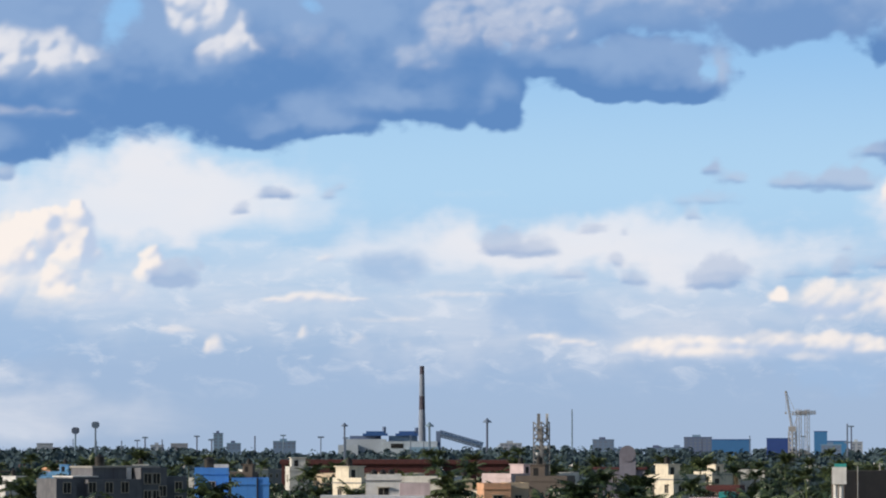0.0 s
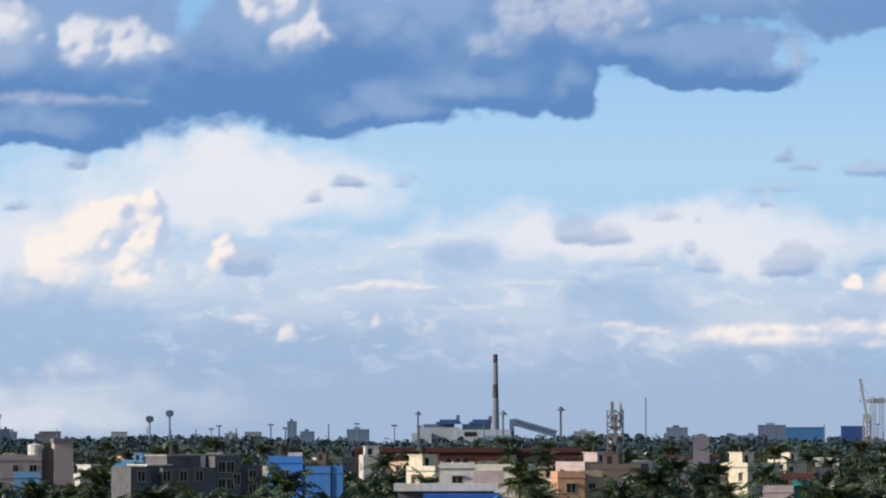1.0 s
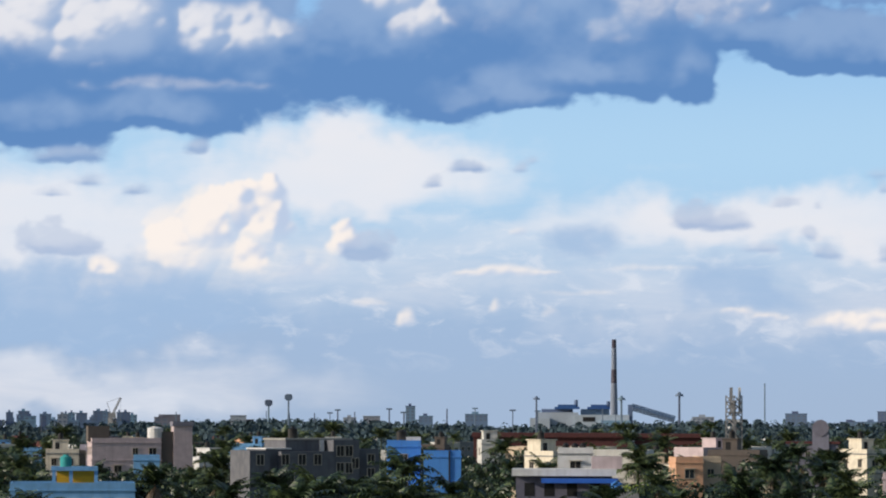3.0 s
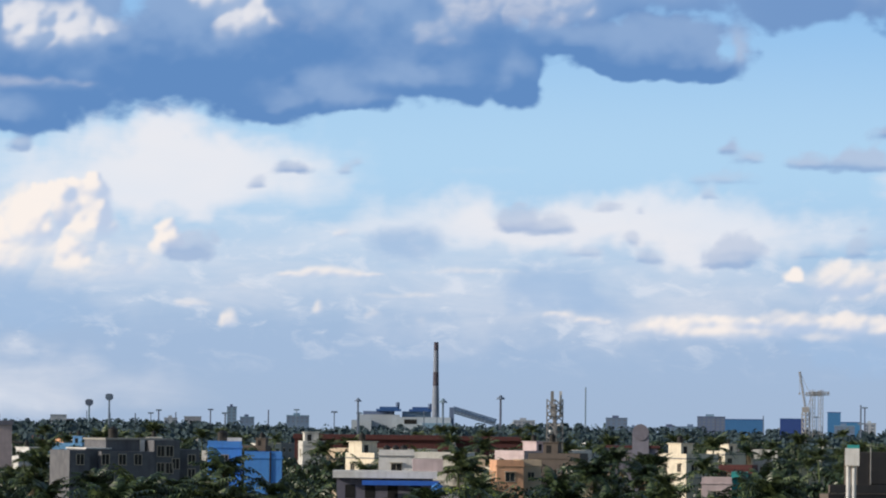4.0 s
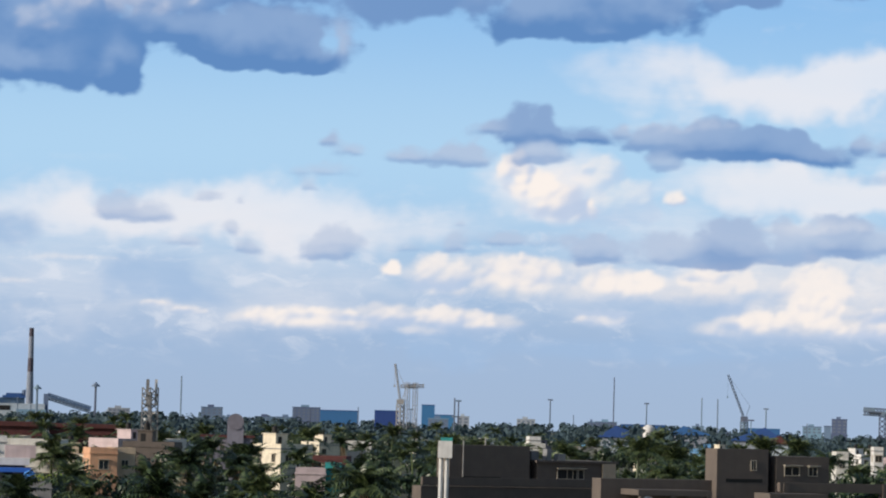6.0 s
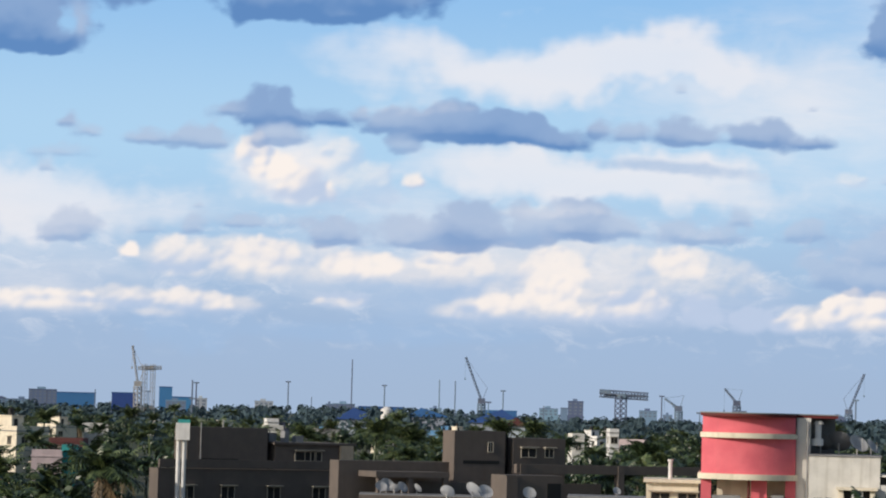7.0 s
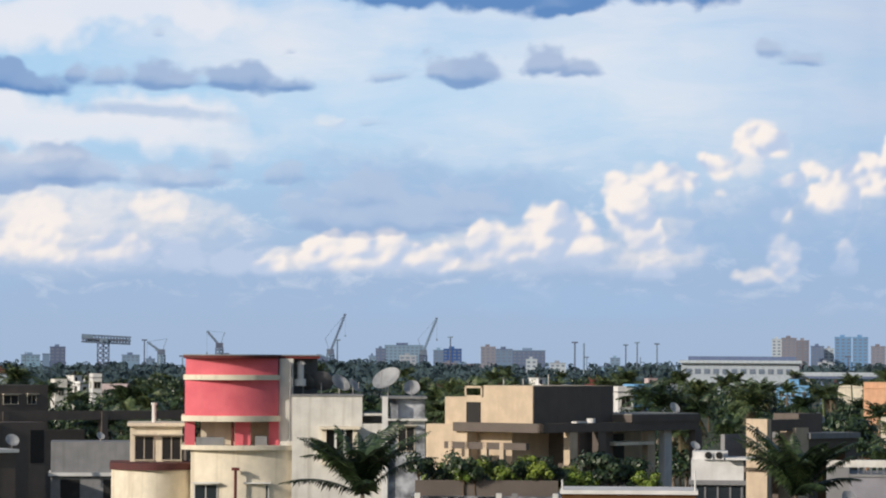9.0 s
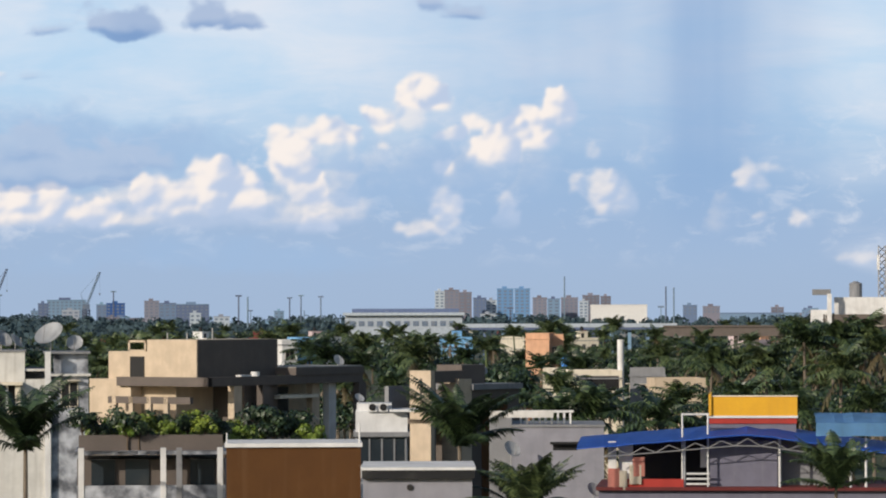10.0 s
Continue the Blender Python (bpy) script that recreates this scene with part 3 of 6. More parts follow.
def merged(*parts_in):
    bm = bmesh.new()
    for p in parts_in:
        me = bpy.data.meshes.new("tmp")
        p.to_mesh(me)
        p.free()
        bm.from_mesh(me)
        bpy.data.meshes.remove(me)
    return bm


def bow(x0, x1, bulge, back, z0, z1, steps=32):
    """A block with a front that bows out towards -y by bulge, and a flat back."""
    bm = bmesh.new()
    ring = [(x0 + (x1 - x0) * i / steps, -bulge * (1 - (2 * i / steps - 1) ** 2)) for i in range(steps + 1)] + [(x1, back), (x0, back)]
    lo, hi = [bm.verts.new((x, y, z0)) for x, y in ring], [bm.verts.new((x, y, z1)) for x, y in ring]
    n = len(ring)
    for i in range(n):
        bm.faces.new((lo[i], lo[(i + 1) % n], hi[(i + 1) % n], hi[i]))
    bm.faces.new(hi)
    bm.faces.new(lo[::-1])
    return bm


def drum(r, z0, z1, r2=None, sides=14, x=0.0, y=0.0):
    bm = bmesh.new()
    bmesh.ops.create_cone(bm, cap_ends=True, segments=sides, radius1=r, radius2=r if r2 is None else r2, depth=z1 - z0, matrix=Matrix.Translation((x, y, (z0 + z1) / 2)))
    return bm


class Site:
    """A thing on bearing u at d metres; local x runs to the right across the line of sight, -y towards the rooftop."""

    def __init__(self, name, label, category, u, d, turn=0.0, group="", z=0.0):
        self.u, self.d = u, d
        self.root = tagged(new(name), label, category, group)
        self.root.matrix_world = Matrix.Translation(spot(u, d, z)) @ Matrix.Rotation(-u / F + radians(turn), 4, "Z")
        self.z = z

    def x(self, u):
        return (u - self.u) / F * self.d

    def h(self, v):
        return rise(v, self.d) - self.z

    def box(self, name, ua, ub, y0, y1, va, vb, mat, label="", parent=None):
        z0 = 0.0 if va is None else self.h(va)
        return part(name, boxes((self.x(ua), self.x(ub), y0, y1, z0, self.h(vb))), M[mat], parent or self.root, label)

    def put(self, name, bm, mat, label="", parent=None):
        return part(name, bm, M[mat], parent or self.root, label)


pane_meshes = {}


def window(parent, x, y, z, w, h, facing=0.0, mat="frame", glass="glass", shade=True):
    """A window in a wall whose outside looks to -y (turned by facing): frame, sunshade and a pane."""
    key = (round(w, 1), round(h, 1), mat, glass, shade)
    if key not in pane_meshes:
        w, h = key[:2]
        t = 0.07
        specs = [(-w / 2 - t, -w / 2, -0.06, 0.0, 0, h), (w / 2, w / 2 + t, -0.06, 0.0, 0, h), (-w / 2 - t, w / 2 + t, -0.12, 0.0, -t, 0),
                 (-w / 2 - t, w / 2 + t, -0.06, 0.0, h, h + t), (-0.03, 0.03, -0.045, -0.01, 0, h)]
        pane_meshes[key] = (mesh_of(boxes(*specs), "window", M[mat]), mesh_of(boxes((-w / 2, w / 2, -0.02, -0.004, 0, h)), "pane", M[glass]), mesh_of(boxes((-w / 2 - 0.2, w / 2 + 0.2, -0.5, 0.0, h + 0.12, h + 0.2)), "sunshade", M[mat]))
    frame_mesh, pane_mesh, shade_mesh = pane_meshes[key]
    ob = part("window", frame_mesh, None, parent)
    ob.matrix_local = Matrix.Translation((x, y, z)) @ Matrix.Rotation(facing, 4, "Z")
    part("pane", pane_mesh, None, ob)
    if shade:
        part("sunshade", shade_mesh, None, ob)
    return ob


def shell(w, dep, z0, z1, parapet=0.9, t=0.2):
    """Walls of a flat-roofed block with its front left corner at the origin; the roof lies below the parapet."""
    top = z1 - parapet
    return boxes((0, w, 0, t, z0, z1), (0, w, dep - t, dep, z0, z1), (0, t, t, dep - t, z0, z1), (w - t, w, t, dep - t, z0, z1)), boxes((t, w - t, t, dep - t, top - 0.2, top))


def water_tank(place, r=0.65, h=1.3, mat="tank", label="black plastic water tank on a flat roof"):
    """A ribbed round tank with a domed lid."""
    root = tagged(new("water_tank"), label, "tank", "rooftop water tanks")
    root.matrix_world = Matrix.Translation(place)
    body = drum(r, 0, h)
    for k in range(4):
        body = merged(body, drum(r * 1.05, h * (0.12 + k * 0.24), h * (0.2 + k * 0.24)))
    part("body", body, M[mat], root)
    part("lid", merged(drum(r, h, h + 0.2, r * 0.45), drum(r * 0.4, h + 0.2, h + 0.3)), M[mat], root)
    return root


def satellite_dish(place, r=0.5, yaw=0.0, tilt=40.0, mat="dish", label="white satellite dish on a rooftop", drop=0.08):
    """A shallow bowl, tilted to the sky, with a feed arm and a post."""
    root = tagged(new("satellite_dish"), label, "dish", "rooftop satellite dishes")
    root.matrix_world = Matrix.Translation(place) @ Matrix.Rotation(yaw, 4, "Z")
    bm = bmesh.new()
    rings = []
    for k in range(5):
        q = r * (k + 0.3) / 4.3
        rings.append([bm.verts.new((q * math.cos(a), q * math.sin(a), 0.32 * q * q / r)) for a in (2 * math.pi * i / 18 for i in range(18))])
    for a, b in zip(rings, rings[1:]):
        for i in range(18):
            bm.faces.new((a[i], a[(i + 1) % 18], b[(i + 1) % 18], b[i]))
    bm.faces.new(rings[0][::-1])
    bmesh.ops.solidify(bm, geom=bm.faces[:], thickness=0.03)
    bm.transform(Matrix.Translation((0, 0, r * 0.9)) @ Matrix.Rotation(radians(90 - tilt), 4, "X"))
    part("bowl", bm, M[mat], root)
    axis = Matrix.Rotation(radians(90 - tilt), 3, "X") @ Vector((0, 0, 1))
    low = Vector((0, 0, r * 0.9)) + Matrix.Rotation(radians(90 - tilt), 3, "X") @ Vector((0, -r * 0.9, 0.28 * r))
    part("feed_arm", tube([low, Vector((0, 0, r * 0.9)) + axis * r * 0.95], 0.025), M["steel"], root)
    part("post", tube([(0, 0, -drop), (0, 0, r * 0.9)], 0.05), M["steel"], root)
    return root


# ---- trees ----
def frond_bm(bm, base, yaw, lift, length, droop, leaflets, rng, wide=0.24):
    """One feathered palm frond: a curved rib with leaflets hanging on both sides."""
    out = Vector((math.cos(yaw), math.sin(yaw), 0))
    side = Vector((-out.y, out.x, 0))
    pts = []
    for i in range(leaflets + 1):
        s = i / leaflets
        pts.append(base + out * length * s * math.cos(lift * (1 - s * 0.35)) + Vector((0, 0, length * (math.sin(lift) * s - droop * s ** 2.3))))
    for i in range(leaflets):
        a, b = pts[i], pts[i + 1]
        s = (i + 0.5) / leaflets
        reach = length * wide * math.sin(math.pi * min(1, s * 0.92 + 0.12)) ** 0.7 * rng.uniform(0.8, 1.15)
        fall = reach * rng.uniform(0.35, 0.8)
        ahead = (b - a)
        for k in (-1, 1):
            tip = a + ahead * 1.6 + side * k * reach - Vector((0, 0, fall))
            mid = a + ahead * 1.3 + side * k * reach * 0.55 - Vector((0, 0, fall * 0.25))
            v = [bm.verts.new(q) for q in (a, a + ahead * 0.9, mid + ahead * 0.35, tip, mid - ahead * 0.4)]
            bm.faces.new(v)
    rib = [bm.verts.new(p + side * w * (1 - i / leaflets) + Vector((0, 0, 0.02))) for i, p in enumerate(pts) for w in (-0.05, 0.05)]
    for i in range(leaflets):
        bm.faces.new((rib[2 * i], rib[2 * i + 1], rib[2 * i + 3], rib[2 * i + 2]))


def palm(seed, height=10.0, fronds=18, length=3.9, leaflets=11, dry=True, lifts=(1.4, 1.25, 1.05, 0.8, 0.5, 0.2), droop=0.25, wide=0.24):
    """A coconut palm: leaning tapered trunk, green crown, some dry hanging fronds."""
    rng = random.Random(seed)
    root = tagged(new("palm_tree"), "tall coconut palm with a feathery green crown", "palm tree", "coconut palms")
    lean = rng.uniform(-0.06, 0.06) * height
    pts = [(lean * (k / 6) ** 2, 0, height * k / 6) for k in range(7)]
    part("trunk", tube(pts, 0.24, 8, 0.13), M["trunk"], root)
    top = Vector((lean, 0, height))
    bm = bmesh.new()
    for i in range(fronds):
        lift = rng.choice(lifts)
        frond_bm(bm, top, i * 2.4 + rng.uniform(-0.3, 0.3), lift, length * rng.uniform(0.8, 1.1), droop + 0.42 * rng.random(), leaflets, rng, wide)
    part("crown", bm, M["frond"], root)
    if dry:
        bm = bmesh.new()
        for i in range(3):
            frond_bm(bm, top - Vector((0, 0, 0.15)), rng.uniform(0, 6.3), -0.9, length * 0.7, 0.5, 8, rng)
        part("dry_fronds", bm, M["dry"], root, "dry brown hanging fronds")
    return root


def clumps(bm, rng, centre, radius, count, size, flat=0.75):
    """Many small bent leaf clumps spread through a lumpy crown."""
    for _ in range(count):
        n = Vector((rng.gauss(0, 1), rng.gauss(0, 1), rng.gauss(0.25, 0.9))).normalized()
        p = centre + Vector((n.x, n.y, n.z * flat)) * radius * rng.uniform(0.55, 1.08)
        t = n.orthogonal().normalized()
        t.rotate(Matrix.Rotation(rng.uniform(0, 6.28), 3, n))
        b = n.cross(t)
        s = size * rng.uniform(0.6, 1.3)
        tilt = n * s * rng.uniform(-0.5, 0.5)
        q = [bm.verts.new(p + o) for o in (-t * s - tilt, -b * s * 0.6, t * s + tilt * 0.4, b * s * 0.7 + n * s * 0.25)]
        bm.faces.new(q)


def tree(seed, height=9.0, spread=4.0, mat="leaf", count=760, label="leafy green tree with an uneven crown"):
    """A broad tree: tapered trunk, limbs, and a crown of leaf clumps in several lobes."""
    rng = random.Random(seed)
    root = tagged(new("tree"), label, "tree", "garden trees")
    part("trunk", tube([(0, 0, 0), (0.1, 0.05, height * 0.25), (0, 0.1, height * 0.55)], 0.28, 7, 0.14), M["bark"], root)
    bm, limbs = bmesh.new(), []
    lobes = 8
    for i in range(lobes):
        a = i * 2.4 + rng.uniform(-0.4, 0.4)
        r = spread * rng.uniform(0.25, 0.75)
        c = Vector((math.cos(a) * r, math.sin(a) * r, height * rng.uniform(0.55, 0.86)))
        limbs.append(tube([(0, 0, height * 0.4), c * 0.55 + Vector((0, 0, height * 0.22)), c], 0.1, 5, 0.03))
        clumps(bm, rng, c, spread * rng.uniform(0.32, 0.5), count // lobes, 0.34)
    part("limbs", merged(*limbs), M["bark"], root)
    part("crown", bm, M[mat], root)
    return root


palms = [palm(k, (9.5, 11, 8.5, 10.5)[k], (22, 26, 20, 24)[k]) for k in range(4)]
trees = [tree(10 + k, (8.5, 10, 7.5, 9)[k], (3.6, 4.4, 3.4, 4.8)[k]) for k in range(4)]
limes = [tree(20, 7.0, 3.0, "lime", 600, "bright yellow-green young tree among houses")]
big_palm = palm(50, 12.5, 26, 6.2, 36, dry=False, lifts=(1.5, 1.42, 1.34, 1.25, 1.1, 0.85, 0.45), droop=0.14, wide=0.15)
used = set()


def plant(ob, u, d, scale=1.0, z=0.0, spin=None, rng=random):
    """Sets one tree; the first use of a model takes the model itself."""
    m = Matrix.Translation(spot(u, d, z)) @ Matrix.Rotation(rng.uniform(0, 6.28) if spin is None else spin, 4, "Z")
    if ob not in used:
        used.add(ob)
        made = ob
        made.matrix_basis = m
    else:
        made = copy_thing(ob, m)
    made.scale = (scale, scale, scale)
    return made


# ---- ground ----
def ground_material():
    mat = bpy.data.materials.new("town_ground")
    mat.use_nodes = True
    nt = mat.node_tree
    bsdf = nt.nodes["Principled BSDF"]
    tc = nt.nodes.new("ShaderNodeTexCoord")
    tones = []
    for scale in (0.012, 0.15, 2.0):
        n = nt.nodes.new("ShaderNodeTexNoise")
        nt.links.new(tc.outputs["Object"], n.inputs["Vector"])
        n.inputs["Scale"].default_value, n.inputs["Detail"].default_value = scale, 5
        tones.append(n.outputs["Fac"])
    col = blend(nt, ramp(nt, tones[0], 0.4, 0.6), (0.035, 0.055, 0.02), (0.09, 0.085, 0.05))
    col = blend(nt, ramp(nt, tones[1], 0.45, 0.7), col, (0.05, 0.065, 0.025))
    col = blend(nt, op(nt, "MULTIPLY", tones[2], 0.4), col, (0.03, 0.03, 0.02))
    nt.links.new(col, bsdf.inputs["Base Color"])
    bsdf.inputs["Roughness"].default_value = 0.95
    return mat


gm = bmesh.new()
bmesh.ops.create_circle(gm, cap_ends=True, segments=96, radius=4990)
tagged(new("ground", mesh_of(gm, "ground", ground_material())), "green and brown ground under the town", "ground", kind="structure")

# ---- the bow-fronted pink roof house ----
s = Site("pink_house", "pink and cream bow-fronted house with a flat maroon roof", "house", 1695, 220)
x, h = s.x, s.h
s.put("base", bow(x(1623), x(1807), 1.2, 7.5, 0, h(-165)), "cream", "cream plastered lower storeys")
s.put("terrace_ledge", bow(x(1606), x(1812), 1.7, 7.6, h(-165), h(-157)), "cream")
s.put("back_wall", boxes((x(1640), x(1777), 1.5, 6.5, h(-157), h(-115))), "cream")
for a, b in ((1612, 1630), (1700, 1728), (1760, 1778)):
    s.put("column", boxes((x(a), x(b), -0.3 if a == 1700 else 0.1, 0.5, h(-157), h(-115))), "pink")
s.put("post", tube([(x(1696), -0.9, h(-157)), (x(1696), -0.9, h(-115))], 0.09), "maroon")
s.put("parapet_box", boxes((x(1632), x(1682), -0.5, 0.1, h(-157), h(-143))), "grey")
s.put("parapet_box", boxes((x(1736), x(1757), -0.3, 0.2, h(-157), h(-141))), "grey")
s.put("ledge", bow(x(1606), x(1781), 1.75, 6.6, h(-115), h(-105)), "cream")
s.put("drum_wall", bow(x(1612), x(1777), 1.25, 6.5, h(-105), h(-42)), "pink", "pink painted curved wall")
s.put("ledge", bow(x(1609), x(1780), 1.8, 6.6, h(-42), h(-33)), "cream")
s.put("drum_wall", bow(x(1613), x(1776), 1.1, 6.5, h(-33), h(-4)), "pink", "pink painted curved wall")
s.put("roof_slab", merged(bow(x(1609), x(1778), 1.9, 6.8, h(-4), h(1)), boxes((x(1778), x(1850), 0.4, 6.8, h(-4), h(1)))), "maroon", "thin maroon roof slab")
s.put("roof_lip", merged(bow(x(1608), x(1779), 1.95, 6.9, h(1), h(3)), boxes((x(1779), x(1851), 0.35, 6.9, h(1), h(3)))), "grey")
s.put("stair_wall", boxes((x(1778), x(1803), 0.3, 6.4, h(-157), h(-4))), "white")
s.put("stair_wall", boxes((x(1803), x(1848), 4.0, 6.4, h(-70), h(-4))), "grey")
s.put("downpipe", tube([(x(1798), 0.15, h(-157)), (x(1798), 0.15, h(-10))], 0.07), "grey")
s.put("vent", merged(drum(0.22, h(-40), h(-14), x=x(1816), y=1.0), drum(0.35, h(-14), h(-8), 0.2, x=x(1817), y=1.0), drum(0.4, h(-52), h(-40), x=x(1815), y=1.0)), "clean")
s.put("porch", boxes((x(1780), x(1862), -0.2, 4.0, h(-157), h(-150)), (x(1807), x(1862), 0.2, 4.0, 0, h(-157))), "white")
s.put("lamp_post", merged(tube([(x(1702), -1.8, 0), (x(1702), -1.8, h(-200))], 0.1), boxes((x(1695), x(1709), -2.0, -1.6, h(-200), h(-195)))), "maroon")
for a in (1650, 1740):
    window(s.root, x(a), -0.95, h(-262), 1.4, 1.3, mat="clean")

# rounded balcony tower beside it
s = Site("round_balcony_house", "cream house with a rounded balcony and brown coping", "house", 1560, 224)
x, h = s.x, s.h
s.put("balcony_wall", bow(x(1484), x(1636), 2.2, 5, h(-255), h(-200), 32), "cream", "cream curved balcony wall")
s.put("coping", bow(x(1481), x(1638), 2.5, 5, h(-200), h(-188), 32), "rust")
s.put("lower_wall", bow(x(1490), x(1630), 1.0, 5.0, 0, h(-255), 32), "cream")
s.put("room_wall", boxes((x(1516), x(1608), 1.6, 7, h(-188), h(-125))), "cream")
s.put("room_roof", boxes((x(1511), x(1612), 1.2, 7.3, h(-125), h(-119))), "cream")
for a in (1541, 1589):
    window(s.root, x(a), 1.6, h(-184), 1.2, 1.5, glass="dark")
s.put("vent_pipe", merged(drum(0.14, h(-119), h(-88), x=x(1558), y=3), drum(0.2, h(-88), h(-84), x=x(1558), y=3)), "clean")

# ---- the weathered white house with the big dish ----
s = Site("weathered_house", "white limewashed house with black rain streaks and mould", "house", 1900, 219)
x, h = s.x, s.h
s.put("wall", boxes((x(1801), x(1925), 0, 7, 0, h(-70))), "white", "streaked white wall")
s.put("coping", boxes((x(1799), x(1927), -0.08, 7.1, h(-70), h(-67))), "grey")
s.put("recess_wall", boxes((x(1925), x(1962), 2.0, 7, 0, h(-100))), "grey")
s.put("recess_roof", boxes((x(1925), x(1962), 0.1, 7, h(-104), h(-100))), "white")
s.put("low_wall", boxes((x(1925), x(1972), 0.05, 2.0, 0, h(-118))), "white")
s.put("window_bay", boxes((x(1853), x(1917), -0.7, 0, h(-190), h(-172)), (x(1853), x(1862), -0.7, 0, h(-172), h(-128)), (x(1908), x(1917), -0.7, 0, h(-172), h(-128)), (x(1849), x(1921), -1.0, 0, h(-128), h(-123))), "cream", "cream framed window bay")
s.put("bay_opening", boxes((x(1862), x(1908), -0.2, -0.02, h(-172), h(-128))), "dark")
for a in (1876, 1892):
    s.put("mullion", boxes((x(a), x(a + 4), -0.65, -0.3, h(-172), h(-128))), "clean")
s.put("side_wall", boxes((x(1972), x(2036), 0.3, 7, 0, h(-113))), "mould", "blue-grey wall blackened by mould")
s.put("upper_wall", boxes((x(1976), x(2036), 1.2, 7, h(-109), h(-74))), "mould")
s.put("side_ledge", boxes((x(1970), x(2040), -0.1, 7, h(-113), h(-109))), "white")
s.put("roof_slab", boxes((x(1958), x(2040), 0.6, 7, h(-74), h(-70))), "grey")
s.put("pillar", boxes((x(1960), x(1970), -0.1, 0.4, 0, h(-70))), "clean")
window(s.root, x(2003), 0.3, h(-166), 1.0, 1.5, glass="dark")
for u, v, r, yaw, tilt, mat in ((1970, -68, 1.0, -0.95, 46, "dish"), (2012, -70, 0.55, -0.4, 30, "dish"), (1820, -67, 0.75, 2.4, 40, "grey"), (1852, -67, 0.8, 2.7, 35, "grey"), (1884, -67, 0.7, 0.4, 40, "dish"), (1908, -67, 0.55, 0.8, 35, "dish")):
    satellite_dish(spot(u, 222, rise(v, 219)), r, yaw, tilt, mat, "large grey satellite dish on a weathered roof")

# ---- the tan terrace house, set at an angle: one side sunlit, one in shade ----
s = Site("terrace_house", "tan plaster terrace house with dark pergola beams and planters", "house", 2226, 262, 52)
x, h = s.x, s.h
k = s.d / F
cl, cr = 1 / math.sin(radians(52)), 1 / math.cos(radians(52))


def left(u):
    """Metres along the sunlit face, away from the corner, to bearing u."""
    return (s.u - u) * k * cl


def right(u):
    return (u - s.u) * k * cr


s.put("upper_wall", boxes((0, right(2372), 0, left(2138), h(-133), h(-50))), "tan", "tan upper storey")
# thin drab skin over the tan wall: this side's shade put into colour
s.put("dark_plaster", boxes((0.05, right(2372), -0.06, 0, h(-128), h(-51))), "drab", "thin skin coloured as the shaded side")
s.put("stair_block", boxes((0.0, right(2300), left(2138), left(2068), h(-133), h(-71))), "tan")
s.put("stair_door", boxes((-0.08, 0, left(2133), left(2108), h(-117), h(-80))), "dark")
s.put("roof_rail", boxes((-0.02, 0.1, left(2136), left(2104), h(-71), h(-68)), (-0.02, 0.1, left(2136), left(2104), h(-55), h(-51)), (-0.02, 0.1, left(2136), left(2133), h(-71), h(-51)), (-0.02, 0.1, left(2107), left(2104), h(-71), h(-51))), "tan")
s.put("lower_wall", boxes((0.6, right(2500), 2.5, left(2045), 0, h(-133))), "tan", "tan lower storeys")
s.put("lower_block", boxes((-0.8, 0.6, left(2120), left(2045), 0, h(-120))), "tan")
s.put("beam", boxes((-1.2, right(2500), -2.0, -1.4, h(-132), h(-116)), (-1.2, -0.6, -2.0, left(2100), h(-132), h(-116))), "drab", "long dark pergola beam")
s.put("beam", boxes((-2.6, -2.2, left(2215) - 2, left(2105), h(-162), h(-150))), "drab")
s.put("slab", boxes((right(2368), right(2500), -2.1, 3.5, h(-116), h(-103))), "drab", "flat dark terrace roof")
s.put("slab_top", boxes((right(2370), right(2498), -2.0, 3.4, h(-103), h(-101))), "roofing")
# inner drab columns and room_wall carry the recess shade in their colour
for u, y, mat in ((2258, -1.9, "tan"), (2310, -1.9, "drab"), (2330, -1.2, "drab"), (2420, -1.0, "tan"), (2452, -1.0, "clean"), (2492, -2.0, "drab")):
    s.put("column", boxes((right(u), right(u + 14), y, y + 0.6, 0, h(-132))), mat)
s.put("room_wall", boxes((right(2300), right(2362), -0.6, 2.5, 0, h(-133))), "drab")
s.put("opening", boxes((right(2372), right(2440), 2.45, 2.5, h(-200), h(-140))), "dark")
s.put("shade_roof", boxes((right(2348), right(2420), -1.6, 1.0, h(-158), h(-152))), "cream")
for a in (2128, 2160, 2190, 2098):
    s.put("beam_post", boxes((-2.6, -2.3, left(a) - 1.2, left(a) - 0.8, 0, h(-150))), "tan")
for u in (2160, 2195):
    s.put("roof_pole", tube([(1.0, left(u), h(-51)), (1.0, left(u), h(-38))], 0.05), "steel")
s.put("roof_pole", tube([(right(2272), 1, h(-51)), (right(2272), 1, h(-30))], 0.05), "steel")
s.put("cushion", merged(drum(0.35, h(-116), h(-108), x=right(2300), y=-1.7), boxes((right(2270), right(2290), -1.9, -1.4, h(-116), h(-113)))), "clean")
satellite_dish(s.root.matrix_world @ Vector((right(2462), -1.4, h(-103))), 0.5, 0.3, 30)

# planted terrace before it
s = Site("planting_terrace", "low grey terrace covered with potted plants", "terrace", 2270, 235)
s.put("terrace_floor", boxes((s.x(2015), s.x(2460), 0, 9, 0, 6.3)), "roofing")
s.put("terrace_wall", boxes((s.x(2012), s.x(2463), -0.2, 0, 0, 6.8)), "grey")

